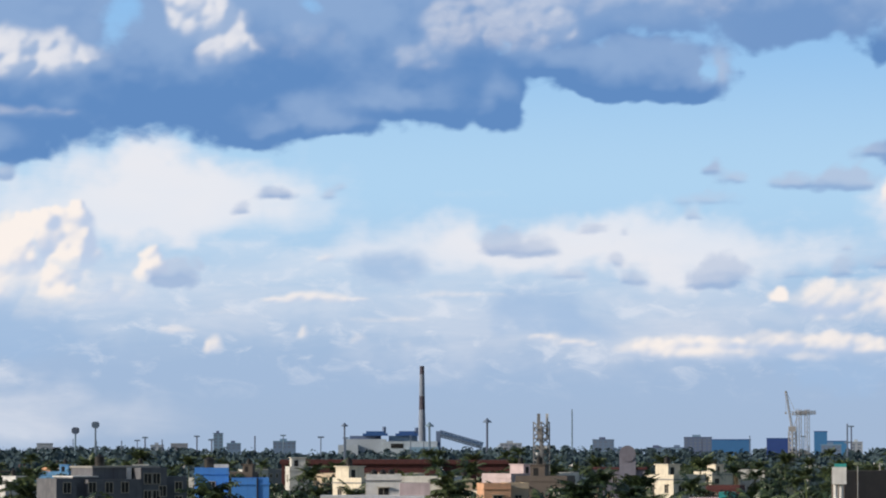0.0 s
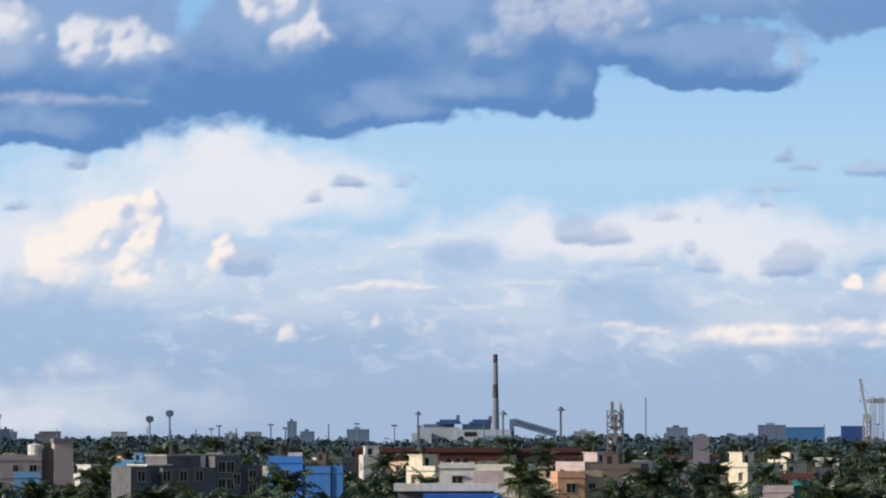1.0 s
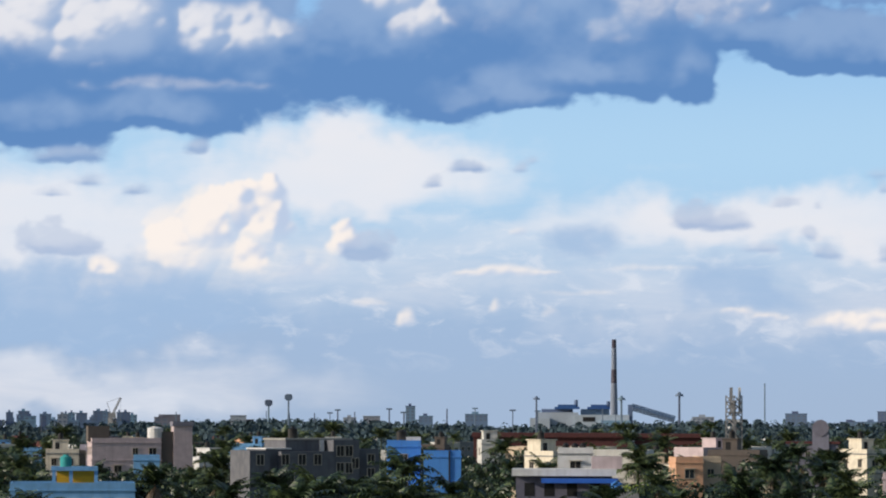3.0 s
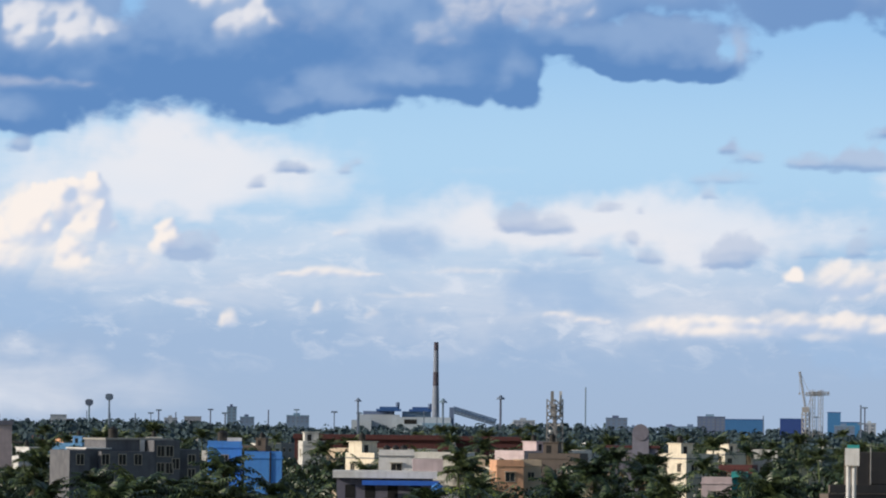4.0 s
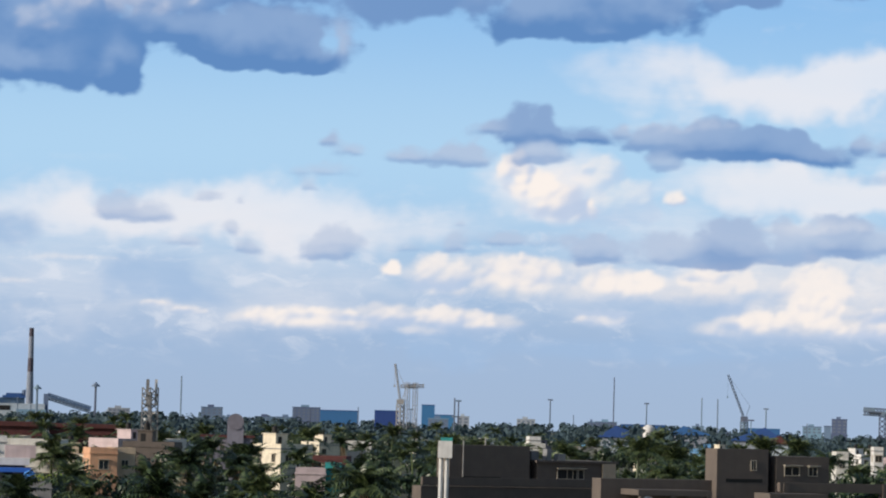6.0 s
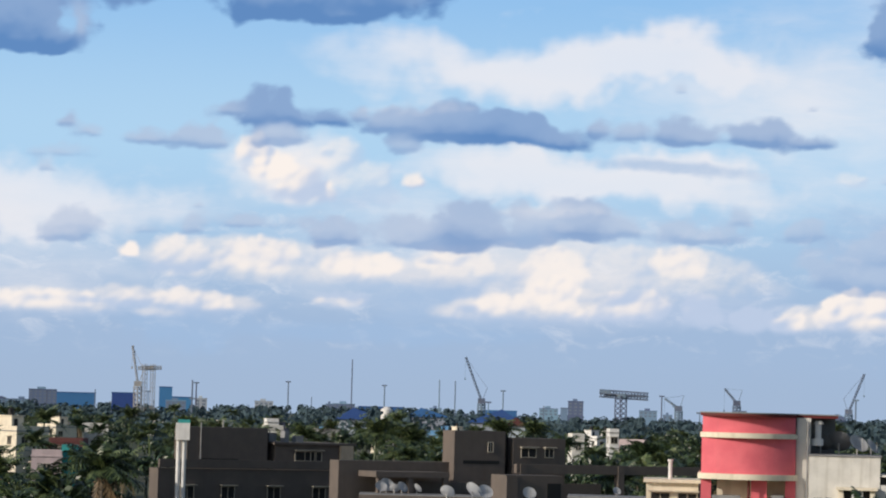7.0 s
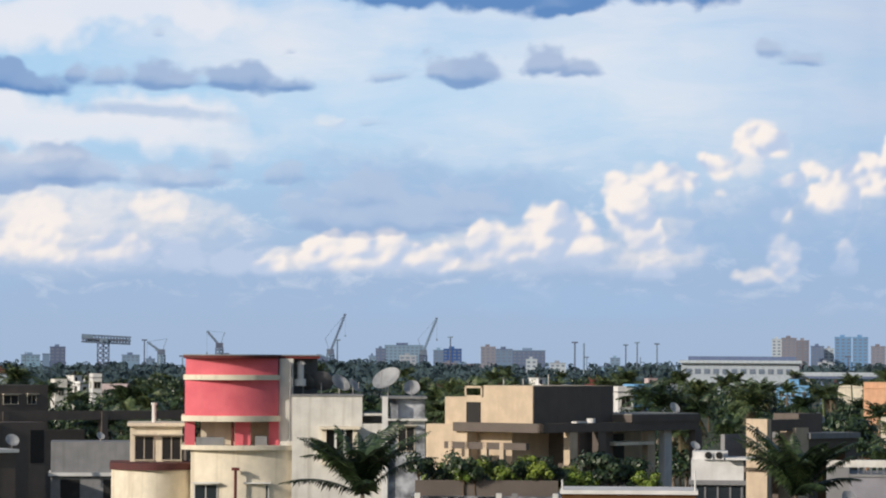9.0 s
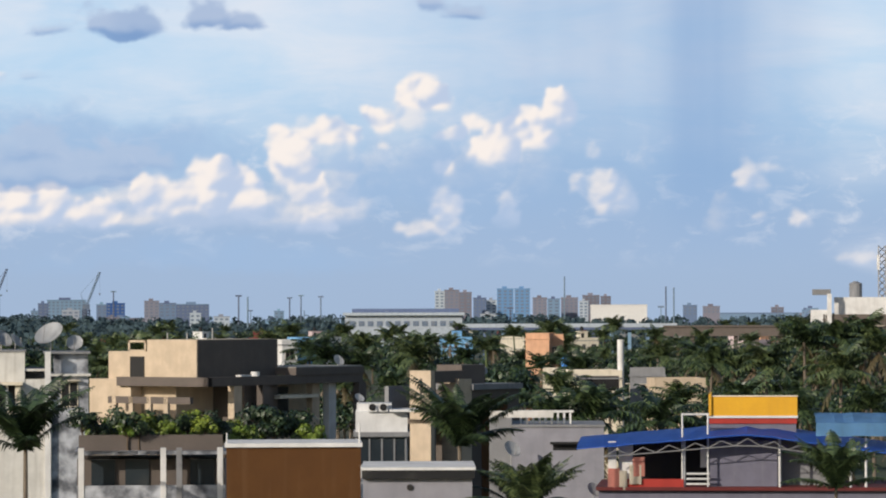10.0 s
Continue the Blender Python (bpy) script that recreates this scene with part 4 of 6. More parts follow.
# planter building in front of it
s = Site("planter_house", "grey mouldy terrace with planters, posts and railings", "house", 2150, 182)
x, h = s.x, s.h
s.put("wall", boxes((x(2015), x(2276), 1.5, 7, 0, h(-262))), "drab")
s.put("parapet", boxes((x(2015), x(2276), 0, 0.2, h(-330), h(-306)), (x(2022), x(2160), 0, 0.25, h(-252), h(-246))), "mould", "mouldy parapet")
s.put("roof", boxes((x(2012), x(2278), 0, 7, h(-252), h(-246))), "mould")
s.put("planter_box", boxes((x(2018), x(2272), 0.9, 1.05, h(-246), h(-246) + 0.85)), "drab")
for u in (2018, 2162, 2190, 2262):
    s.put("post", boxes((x(u), x(u + 10), -0.05, 0.3, 0, h(-240))), "clean" if u != 2190 else "grey")
for u in (2040, 2100, 2215):
    s.put("glass_panel", boxes((x(u), x(u + 42), 1.4, 1.49, h(-330), h(-262))), "glass")

# ---- low white tank house and the tan frame house ----
s = Site("white_terrace_house", "low white house with two round air units", "house", 2552, 250)
x, h = s.x, s.h
s.put("wall", boxes((x(2506), x(2598), 0, 6, 0, h(-178))), "clean")
s.put("ledge", boxes((x(2502), x(2602), -0.4, 6, h(-222), h(-214))), "grey")
s.put("roof_block", boxes((x(2508), x(2570), 0.6, 4, h(-178), h(-164))), "clean")
s.put("awning", boxes((x(2566), x(2622), -0.8, 3, h(-178), h(-174))), "clean")
for u in (2536, 2555):
    s.put("air_unit", boxes((x(u - 8), x(u + 8), -0.25, 0.3, h(-178), h(-163))), "clean")
    fan = drum(0.26, 0, 0.05, sides=18)
    fan.transform(Matrix.Translation((x(u), -0.26, h(-170))) @ Matrix.Rotation(radians(90), 4, "X"))
    s.put("fan_grille", fan, "tank")
# one dark band across the front, split by thin grey uprights
s.put("veranda", boxes((x(2508), x(2596), -0.05, 0, h(-272), h(-224))), "glass", "dark band below the ledge")
for u in (2508, 2529, 2551, 2573, 2593):
    s.put("mullion", boxes((x(u), x(u + 3), -0.12, -0.05, h(-272), h(-222))), "grey")
satellite_dish(spot(2512, 251, rise(-164, 250)), 0.4, 0.2)

s = Site("frame_house", "tan concrete frame house with open upper floor", "house", 2639, 262, 52)
k = s.d / F
x, h = s.x, s.h
s.put("wing_wall", boxes((0, 0.5, 0, left(2602), 0, h(-106))), "tan", "sunlit tan wing wall")
s.put("slot", boxes((-0.03, 0, left(2624), left(2620), h(-160), h(-120))), "drab")
s.put("top_beam", boxes((0.5, right(2707), 0, 0.6, h(-128), h(-107))), "drab")
s.put("inner_column", boxes((right(2684), right(2707), -0.3, 1.4, 0, h(-122))), "tan")
s.put("inner_column", boxes((right(2652), right(2675), 1.5, 2.2, 0, h(-110))), "grey")
s.put("floor_slab", boxes((0, right(2790), -0.2, 5, h(-200), h(-192))), "drab")
s.put("low_roof", boxes((right(2705), right(2797), -0.6, 5, h(-142), h(-132))), "grey")
s.put("low_wall", boxes((right(2707), right(2795), -0.3, 5, 0, h(-142))), "drab")
s.put("shutter", boxes((right(2725), right(2772), -0.36, -0.3, 0, h(-158))), "brown", "brown roller shutter")
s.put("roof_room", boxes((right(2722), right(2765), 1.5, 4, h(-132), h(-98))), "drab")
s.put("back_wall", boxes((0.5, right(2707), 4.6, 5, 0, h(-135))), "grey")
satellite_dish(s.root.matrix_world @ Vector((right(2768), 2.0, h(-118))), 0.5, 0.4, 30)

# ---- brown box roof, dark-capped wall ----
s = Site("brown_roof_room", "brown painted roof room with a white coping", "roof room", 2396, 172)
x, h = s.x, s.h
s.put("wall", boxes((x(2278), x(2515), 0, 5, 0, h(-240))), "brown")
s.put("coping", boxes((x(2275), x(2518), -0.15, 5.1, h(-240), h(-233))), "clean", "white coping")
for u in (2279, 2513):
    s.put("corner_post", tube([(x(u), 0.1, h(-233)), (x(u), 0.1, h(-198 if u > 2400 else -215))], 0.05), "clean")
s = Site("dark_capped_house", "ash grey house with a black roof band and pale coping", "house", 2617, 165)
x, h = s.x, s.h
s.put("wall", boxes((x(2519), x(2712), 0, 6, 0, h(-296))), "ash", "ash grey painted wall")
s.put("roof_band", boxes((x(2517), x(2716), -0.35, 6.3, h(-296), h(-281))), "tank", "black roof band")
s.put("coping", boxes((x(2516), x(2718), -0.4, 6.4, h(-281), h(-276))), "clean")
hole = drum(0.16, 0, 0.05, sides=18)
hole.transform(Matrix.Translation((x(2602), -0.01, h(-312))) @ Matrix.Rotation(radians(90), 4, "X"))
s.put("vent_hole", hole, "dark")

# ---- grey wall house ----
s = Site("grey_house", "unpainted grey plastered house with a roof parapet", "house", 2850, 215)
x, h = s.x, s.h
s.put("wall", boxes((x(2782), x(2945), 0, 8, 0, h(-206))), "ash", "pale grey plastered wall")
s.put("side_wall", boxes((x(2742), x(2782), 0.8, 8, 0, h(-190))), "grey")
s.put("coping", boxes((x(2780), x(2947), -0.1, 8, h(-206), h(-202))), "grey")
for i in range(9):
    s.put("baluster", boxes((x(2796 + i * 11), x(2800 + i * 11), 2.0, 2.2, h(-202), h(-182))), "clean")
s.put("parapet", boxes((x(2742), x(2856), 0.9, 1.1, h(-190), h(-178))), "white")
s.put("rail", boxes((x(2792), x(2892), 1.95, 2.25, h(-182), h(-178))), "clean")
s.put("window_slot", boxes((x(2855), x(2898), -0.02, 0.0, h(-247), h(-236)), (x(2850), x(2903), -0.5, 0, h(-236), h(-232))), "dark")
satellite_dish(spot(2781, 213, rise(-262, 213)), 0.6, 0.2, 35, drop=rise(-262, 213))
satellite_dish(spot(2926, 200, rise(-332, 200)), 0.5, 0.2, 35, drop=rise(-332, 200))

# ---- the house under the blue canopy ----
s = Site("canopy_house", "lilac house with a blue tarpaulin canopy and yellow parapet", "house", 3180, 196)
x, h = s.x, s.h
s.put("storey", boxes((x(2935), x(3445), 0.3, 9, 0, h(-318))), "lilac")
s.put("floor_slab", boxes((x(2930), x(3450), -0.1, 9, h(-318), h(-312))), "maroon")
s.put("room_wall", boxes((x(3131), x(3250), 0.9, 6, h(-312), h(-232))), "lilac")
s.put("side_wall", boxes((x(3250), x(3345), 2.5, 6, h(-312), h(-232))), "grey")
# wall coloured near-black for the shade of the room under the canopy
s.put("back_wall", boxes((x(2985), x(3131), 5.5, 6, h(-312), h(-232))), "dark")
s.put("left_pillar", boxes((x(2952), x(2966), 0.2, 0.8, h(-312), h(-232)), (x(2970), x(2995), 0.6, 1.0, h(-312), h(-232))), "clean")
s.put("doorway_panel", boxes((x(3114), x(3129), 2.0, 2.1, h(-280), h(-244))), "clean")
s.put("balustrade", boxes((x(2975), x(3085), 0.1, 0.25, h(-312), h(-298))), "red", "red painted balustrade")
s.put("step_rail", boxes(*[(x(3090), x(3131), 0.1, 0.2, h(-308 + 9 * i), h(-305 + 9 * i)) for i in range(3)]), "clean")
s.put("tower_wall", boxes((x(3131), x(3284), 2.0, 7, h(-232), h(-190))), "lilac")
s.put("red_band", boxes((x(3130), x(3285), 1.9, 7.1, h(-202), h(-192))), "red")
s.put("coping", boxes((x(3128), x(3287), 1.8, 7.2, h(-192), h(-188))), "clean")
s.put("yellow_parapet", boxes((x(3134), x(3286), 1.85, 2.05, h(-188), h(-154)), (x(3129), x(3134), 1.7, 7.1, h(-188), h(-150))), "yellow", "yellow painted parapet")
s.put("parapet_cap", boxes((x(3134), x(3287), 1.8, 2.1, h(-154), h(-152))), "cream")
for u, v in ((3083, -182), (3128, -182)):
    s.put("frame_post", tube([(x(u), 0.2, h(-312)), (x(u), 0.2, h(v))], 0.06), "clean")
s.put("frame_rail", tube([(x(3083), 0.2, h(-184)), (x(3130), 0.2, h(-184))], 0.06), "clean")
for u in (3086, 3254, 3360, 3378, 3405):
    s.put("post", tube([(x(u), 0.3, h(-312)), (x(u), 0.3, h(-226))], 0.08), "clean")


def canopy_bm(u0, u1, y0, y1, top, sag, steps=24):
    """A draped sheet over rails, with a turned-down front edge."""
    bm = bmesh.new()
    rng = random.Random(5)
    rows3 = []
    for i in range(steps + 1):
        t = i / steps
        z = h(top(t)) + rng.uniform(-0.025, 0.025)
        xx = x(u0 + (u1 - u0) * t)
        rows3.append([bm.verts.new(p) for p in ((xx, y0 - 0.03, z - sag), (xx, y0, z - 0.35), (xx, (y0 + y1) / 2, z - 0.05 + rng.uniform(-0.08, 0.08)), (xx, y1, z + 0.1))])
    for a, b in zip(rows3, rows3[1:]):
        for j in range(3):
            bm.faces.new((a[j], b[j], b[j + 1], a[j + 1]))
    bmesh.ops.solidify(bm, geom=bm.faces[:], thickness=0.03)
    return bm


s.put("canopy", canopy_bm(2898, 3450, -1.2, 5.0, lambda t: -232 + 26 * min(1, t / 0.55) - 34 * max(0, (t - 0.55) / 0.45), 0.42), "tarp", "bright blue tarpaulin canopy")
s.put("light_sheet", canopy_bm(3317, 3450, -0.8, 4.0, lambda t: -188, 1.1, 8), "sky_blue", "pale blue roof sheet")
truss = []


def under(w, drop):
    """A point below the canopy's edge."""
    t = (w - 2898) / 552
    return (x(w), -0.9, h(-232 + 26 * min(1, t / 0.55) - 34 * max(0, (t - 0.55) / 0.45) - drop))


for i in range(8):
    u = 2945 + i * 46
    truss += [tube([under(u, 30), under(u + 46, 30)], 0.035), tube([under(u, 30), under(u + 23, 19)], 0.03), tube([under(u + 23, 19), under(u + 46, 30)], 0.03)]
s.put("truss", merged(*truss), "steel", "welded pipe truss")
for i, (u, v) in enumerate(((2962, -296), (2975, -300), (3006, -276), (3000, -290))):
    cl_ob = tagged(new("laundry"), "faded cloth hung out to dry on a balcony", "laundry")
    cl_ob.matrix_world = s.root.matrix_world
    bm = bmesh.new()
    bmesh.ops.create_grid(bm, x_segments=6, y_segments=6, size=0.5)
    bm.transform(Matrix.Translation((x(u), -0.05, h(v))) @ Matrix.Rotation(radians(90), 4, "X") @ Matrix.Diagonal((0.7, 1.1, 1, 1)))
    for vert in bm.verts:
        vert.co.y += 0.06 * math.sin(vert.co.x * 9 + i)
    bmesh.ops.solidify(bm, geom=bm.faces[:], thickness=0.015)
    part("cloth", bm, cloths[i % 2], cl_ob)

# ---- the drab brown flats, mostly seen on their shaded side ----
s = Site("drab_flats", "drab brown plastered flats with roof terraces", "apartment block", 780, 345, 26)
x, h = s.x, s.h
c24 = 1 / math.cos(radians(27))


def along(u):
    return (u - s.u) / F * s.d * c24


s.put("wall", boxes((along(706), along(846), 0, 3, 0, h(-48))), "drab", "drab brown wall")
# set-back wall in near-black: the gap's shade is painted on
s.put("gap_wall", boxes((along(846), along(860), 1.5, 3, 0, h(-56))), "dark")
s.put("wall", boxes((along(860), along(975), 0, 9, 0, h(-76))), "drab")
s.put("end_pier", boxes((along(975), along(998), -0.3, 6, 0, h(-74))), "tan")
s.put("roof_room", boxes((along(838), along(885), 3.0, 8, h(-76), h(-56))), "grey")
s.put("roof_slab", boxes((along(856), along(1002), -0.35, 9.2, h(-76), h(-72))), "drab")
s.put("roof_pier", boxes((along(884), along(892), 1, 2, h(-72), h(-52)), (along(905), along(918), 1, 2, h(-72), h(-60))), "grey")
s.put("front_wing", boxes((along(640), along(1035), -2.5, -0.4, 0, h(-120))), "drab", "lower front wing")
s.put("wing_beam", boxes((along(640), along(1035), -2.8, -2.45, h(-118), h(-104))), "drab")
s.put("slot", boxes((along(728), along(795), -0.03, 0, h(-108), h(-103)), (along(872), along(905), -0.03, 0, h(-116), h(-112))), "dark")
for u, w in ((895, 2.2), (915, 1.2)):
    window(s.root, along(u + 18), 0, h(-104), w, 0.9, mat="frame", glass="dark", shade=True)
for u in (690, 760, 840, 920, 990):
    window(s.root, along(u), -2.5, h(-172), 1.4, 1.2, glass="dark")
s.put("roof_pole", merged(tube([(along(728), -0.2, h(-104)), (along(728), -0.2, h(-40))], 0.06), tube([(along(790), 3, h(-50)), (along(790), 3, h(-34))], 0.08)), "steel")

t_ = Site("roof_tank_stand", "white water tank on a tall post stand", "water tank", 696, 335)
t_.put("tank", boxes((t_.x(684), t_.x(709), 0, 1.5, t_.h(-72), t_.h(-42))), "clean", "white square tank")
t_.put("tank_lid", boxes((t_.x(688), t_.x(709), 0.1, 1.4, t_.h(-42), t_.h(-36))), "teal")
for u in (690, 700):
    t_.put("post", tube([(t_.x(u), 0.5, 0), (t_.x(u), 0.5, t_.h(-72))], 0.22, 8), "clean")

s = Site("drab_flats", "second block of drab brown plastered flats", "apartment block", 1270, 335, 28)
x, h = s.x, s.h
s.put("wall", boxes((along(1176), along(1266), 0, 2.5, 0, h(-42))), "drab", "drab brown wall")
# again the shade between two blocks, as a near-black wall
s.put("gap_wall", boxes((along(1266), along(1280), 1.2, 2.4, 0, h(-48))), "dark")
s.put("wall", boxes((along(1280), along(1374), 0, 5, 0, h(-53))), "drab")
s.put("slot", boxes((along(1192), along(1256), -0.03, 0, h(-100), h(-94))), "dark")
s.put("terrace_wall", boxes((along(985), along(1180), 1, 3, 0, h(-98))), "drab")
s.put("front_wing", boxes((along(1040), along(1430), -1.2, -0.2, 0, h(-132))), "drab")
s.put("beam", boxes((along(1262), along(1612), -3.0, -2.4, h(-114), h(-98))), "drab", "long dark concrete beam")
for u in (1268, 1444, 1600):
    s.put("column", boxes((along(u), along(u + 11), -3.1, -2.3, 0, h(-98))), "drab")
window(s.root, along(1308), 0, h(-86), 1.6, 0.8, glass="dark")
window(s.root, along(1240), 0, h(-78), 0.5, 0.9, glass="dark", shade=False)
window(s.root, along(1345), 0, h(-86), 0.9, 0.8, glass="dark")

s = Site("grey_terrace", "low grey cement terrace walls between the flats", "house", 1450, 300)
s.box("wall", 1378, 1518, 0, 6, None, -152, "grey")
s.box("ledge", 1374, 1520, -0.4, 6, -212, -206, "clean")
for u in (1395, 1470):
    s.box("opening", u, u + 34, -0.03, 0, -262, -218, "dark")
s = Site("shutter_room", "dark roof room with a brown shutter and pale coping", "roof room", 1240, 290, 26)
s.box("wall", 1152, 1326, 0, 5, None, -172, "drab")
s.box("coping", 1148, 1330, -0.3, 5.2, -172, -166, "clean")
s.box("shutter", 1180, 1286, -0.05, 0, -300, -192, "brown")
s = Site("roof_kiosk", "small tan roof kiosk with dark doorway", "roof room", 1320, 318, 28)
s.box("wall", 1262, 1376, 0, 3, None, -118, "drab")
s.box("pier", 1262, 1284, -0.2, 0, None, -120, "drab")
s.box("doorway", 1345, 1372, -0.04, 0, -190, -132, "dark")
for u, d, v, r, yaw in ((1310, 295, -165, 0.62, 0.1), (1165, 291, -165, 0.65, 2.6), (1210, 292, -165, 0.8, 2.2), (1232, 292, -165, 0.7, 0.2), (1085, 324, -157, 0.6, 0.6), (1058, 325, -157, 0.75, 0.4), (1072, 323, -157, 0.5, 2.8), (1048, 324, -157, 0.6, 0.2), (1464, 303, -151, 0.4, 0.3), (1112, 325, -157, 0.5, 2.0)):
    satellite_dish(spot(u, d, rise(v, {291: 290, 292: 290, 295: 290, 303: 300}.get(d, 322))), r, yaw, 35)
s = Site("dish_terrace", "drab roof terrace crowded with satellite dishes", "house", 1110, 322)
s.box("wall", 1010, 1260, 0, 6, None, -158, "grey")
s.box("parapet", 1010, 1260, -0.2, 0, None, -160, "drab")
s = Site("tan_kiosk", "dark roof frame with an open side", "roof room", 1080, 326, 26)
s.box("roof", 1035, 1180, 0, 4, -128, -118, "drab")
for u in (1040, 1100, 1170):
    s.box("column", u, u + 9, 0.1, 0.6, None, -128, "drab")

# ---- a simple flat-roofed house with storeys, windows, roof room and parapet ----
PAINTS = {"clean": "white", "cream": "cream", "rose": "pale pink", "sky_blue": "light blue", "grey": "grey cement", "tan": "tan", "lilac": "lilac grey", "orange": "orange", "white": "stained white", "teal": "teal", "blue": "bright blue", "drab": "brown", "pink": "deep pink", "yellow": "yellow", "rust": "rust red", "maroon": "dark maroon"}


def flat_house(u, d, w, dep, top, mat, turn=0.0, seed=0, room=True, tank=True, name="house", label="", windows=True):
    """A house of w by dep metres, its front middle on bearing u, with its parapet at height top."""
    rng = random.Random(seed)
    site = Site(name, label or PAINTS[mat] + " flat-roofed town house with small windows", "house", u, d, turn, "town houses")
    walls, roof = shell(w, dep, 0, top, 0.8)
    off = Matrix.Translation((-w / 2, 0, 0))
    walls.transform(off)
    roof.transform(off)
    site.put("wall", walls, mat)
    site.put("roof", roof, "roofing")
    site.put("floor_band", boxes(*[(-w / 2 - 0.12, w / 2 + 0.12, -0.12, dep + 0.1, z - 0.08, z + 0.08) for z in (top - 0.8, top - 4.0) if z > 1]), "grey" if mat in ("clean", "cream") else mat)
    if windows:
        n = max(1, int(w / 2.6))
        for f in range(min(2, int(top / 3.2))):
            for i in range(n):
                if rng.random() < 0.85:
                    window(site.root, -w / 2 + w * (i + 0.5) / n, 0, top - 3.0 - f * 3.2, rng.choice((0.9, 1.3)), 1.2, glass=rng.choice(("glass", "dark")), shade=rng.random() < 0.6)
        for i in range(max(1, int(dep / 3))):
            window(site.root, -w / 2, dep * (i + 0.5) / max(1, int(dep / 3)), top - 3.0, 0.9, 1.2, -math.pi / 2, glass="dark")
    if room:
        rw = rng.uniform(2.2, 3.2)
        rx = rng.uniform(-w / 2 + 0.3, w / 2 - rw - 0.3)
        site.put("roof_room", boxes((rx, rx + rw, dep * 0.5, dep - 0.3, top - 0.8, top + 1.6), (rx - 0.2, rx + rw + 0.2, dep * 0.5 - 0.2, dep - 0.1, top + 1.6, top + 1.75)), mat)
        site.put("roof_door", boxes((rx + 0.5, rx + 1.3, dep * 0.5 - 0.03, dep * 0.5, top - 0.75, top + 1.2)), "dark")
        if tank:
            water_tank(site.root.matrix_world @ Vector((rx + rw / 2, dep * 0.75, top + 1.75)), 0.5, 1.0)
    return site


# ---- houses seen between the trees ----
s = flat_house(-990, 355, 13, 8, 10.0, "sky_blue", 0, 1, room=False, label="long light blue house with a pillared roof kiosk")
for u in (-1026, -996, -952):
    s.box("kiosk_post", u, u + 6, 2, 2.4, -120, -97, "sky_blue")
s.box("kiosk_roof", -1028, -946, 1.8, 6, -97, -90, "sky_blue")
s.box("kiosk_wall", -1018, -952, 4, 4.2, -120, -97, "yellow")
water_tank(spot(-1002, 358, rise(-90, 355)), 0.6, 1.0, "teal", "teal plastic water tank on a kiosk roof")
s = flat_house(-896, 610, 12.5, 9, 13.0, "rose", 6, 2, room=False, label="long pale pink house with a roof tower")
s.box("tower", -813, -780, 0, 4, None, -18, "rose")
s.box("tower_top", -815, -778, -0.2, 4.2, -18, -10, "far_red")
s.box("dark_wing", -962, -925, 2, 6, -45, -18, "drab")
s.box("shade_wing", -834, -813, 0.5, 5, None, -28, "drab")
water_tank(spot(-846, 612, rise(-39, 610)), 1.4, 1.8, "clean", "white water tank on a flat roof")
flat_house(-861, 520, 4.0, 6, 11.0, "sky_blue", 0, 3, room=False)
s = Site("grey_flats", "unplastered grey concrete flats with several wings", "apartment block", -560, 405, 24)
for a, b, y0, y1, v, mat in ((-690, -652, 0, 6, -60, "cement"), (-652, -606, 1.2, 7, -58, "cement"), (-630, -528, 0, 7, -62, "cement"), (-606, -540, 2.5, 9, -42, "cement"), (-528, -478, 0.2, 8, -42, "cement"), (-478, -430, 1.5, 8, -58, "cement")):
    s.box("wing_wall", a, b, y0, y1, None, v, mat)
s.box("roof_cap", -653, -604, 1.0, 7.2, -58, -56, "clean")
s.box("roof_cap", -608, -476, 2.3, 9.2, -42, -39, "roofing")
s.box("white_pier", -541, -533, 2.2, 2.5, -62, -42, "clean")
for u, v in ((-622, -85), (-612, -115), (-590, -85), (-560, -85), (-515, -70), (-498, -70), (-486, -92), (-515, -100), (-498, -100), (-455, -85), (-455, -110), (-670, -85)):
    window(s.root, s.x(u), {True: 0.0, False: 0.2}[u < -530] if u > -652 or u < -660 else 0, s.h(v), 0.9, 1.2, glass="dark", shade=False)
water_tank(s.root.matrix_world @ Vector((s.x(-573), 5.5, s.h(-39))), 0.6, 1.1)
s = flat_house(-340, 432, 4.8, 7, rise(-60, 432), "blue", 0, 5, room=False, windows=False, label="bright blue painted house with a dark downpipe")
s.put("downpipe", tube([(0.9, -0.1, 0), (0.9, -0.1, s.h(-60))], 0.1), "dark")
s = flat_house(-408, 436, 4.4, 7, rise(-42, 436), "blue", 0, 6, room=False, label="bright blue house with a white roof room")
s.box("roof_room", -404, -378, 1, 4, -50, -36, "clean")
water_tank(spot(-412, 439, rise(-42, 436)), 0.7, 1.1)
water_tank(spot(-556, 304.5, rise(-128, 302) - 0.8), 0.55, 1.25, "sky_blue", "light blue water tank on a low roof")
flat_house(-540, 302, 9, 5, rise(-128, 302), "drab", 5, 7, room=False, label="low brown house with a cluttered roof")
flat_house(-250, 655, 4.6, 5, rise(-40, 655), "white", 10, 8, tank=False)
s = flat_house(-105, 432, 4.5, 5, rise(-54, 432), "clean", 0, 9, room=False, label="white house with black tanks on its roof")
for u in (-122, -106, -92):
    water_tank(spot(u, 434, rise(-62, 432)), 0.45, 0.9)
s = Site("white_sheet_roof", "wide low house under a white sheet roof", "house", -125, 420)
s.box("wall", -210, -40, 0.5, 7, None, -104, "lilac")
s.box("sheet_roof", -217, -33, -0.8, 7.5, -104, -92, "clean")
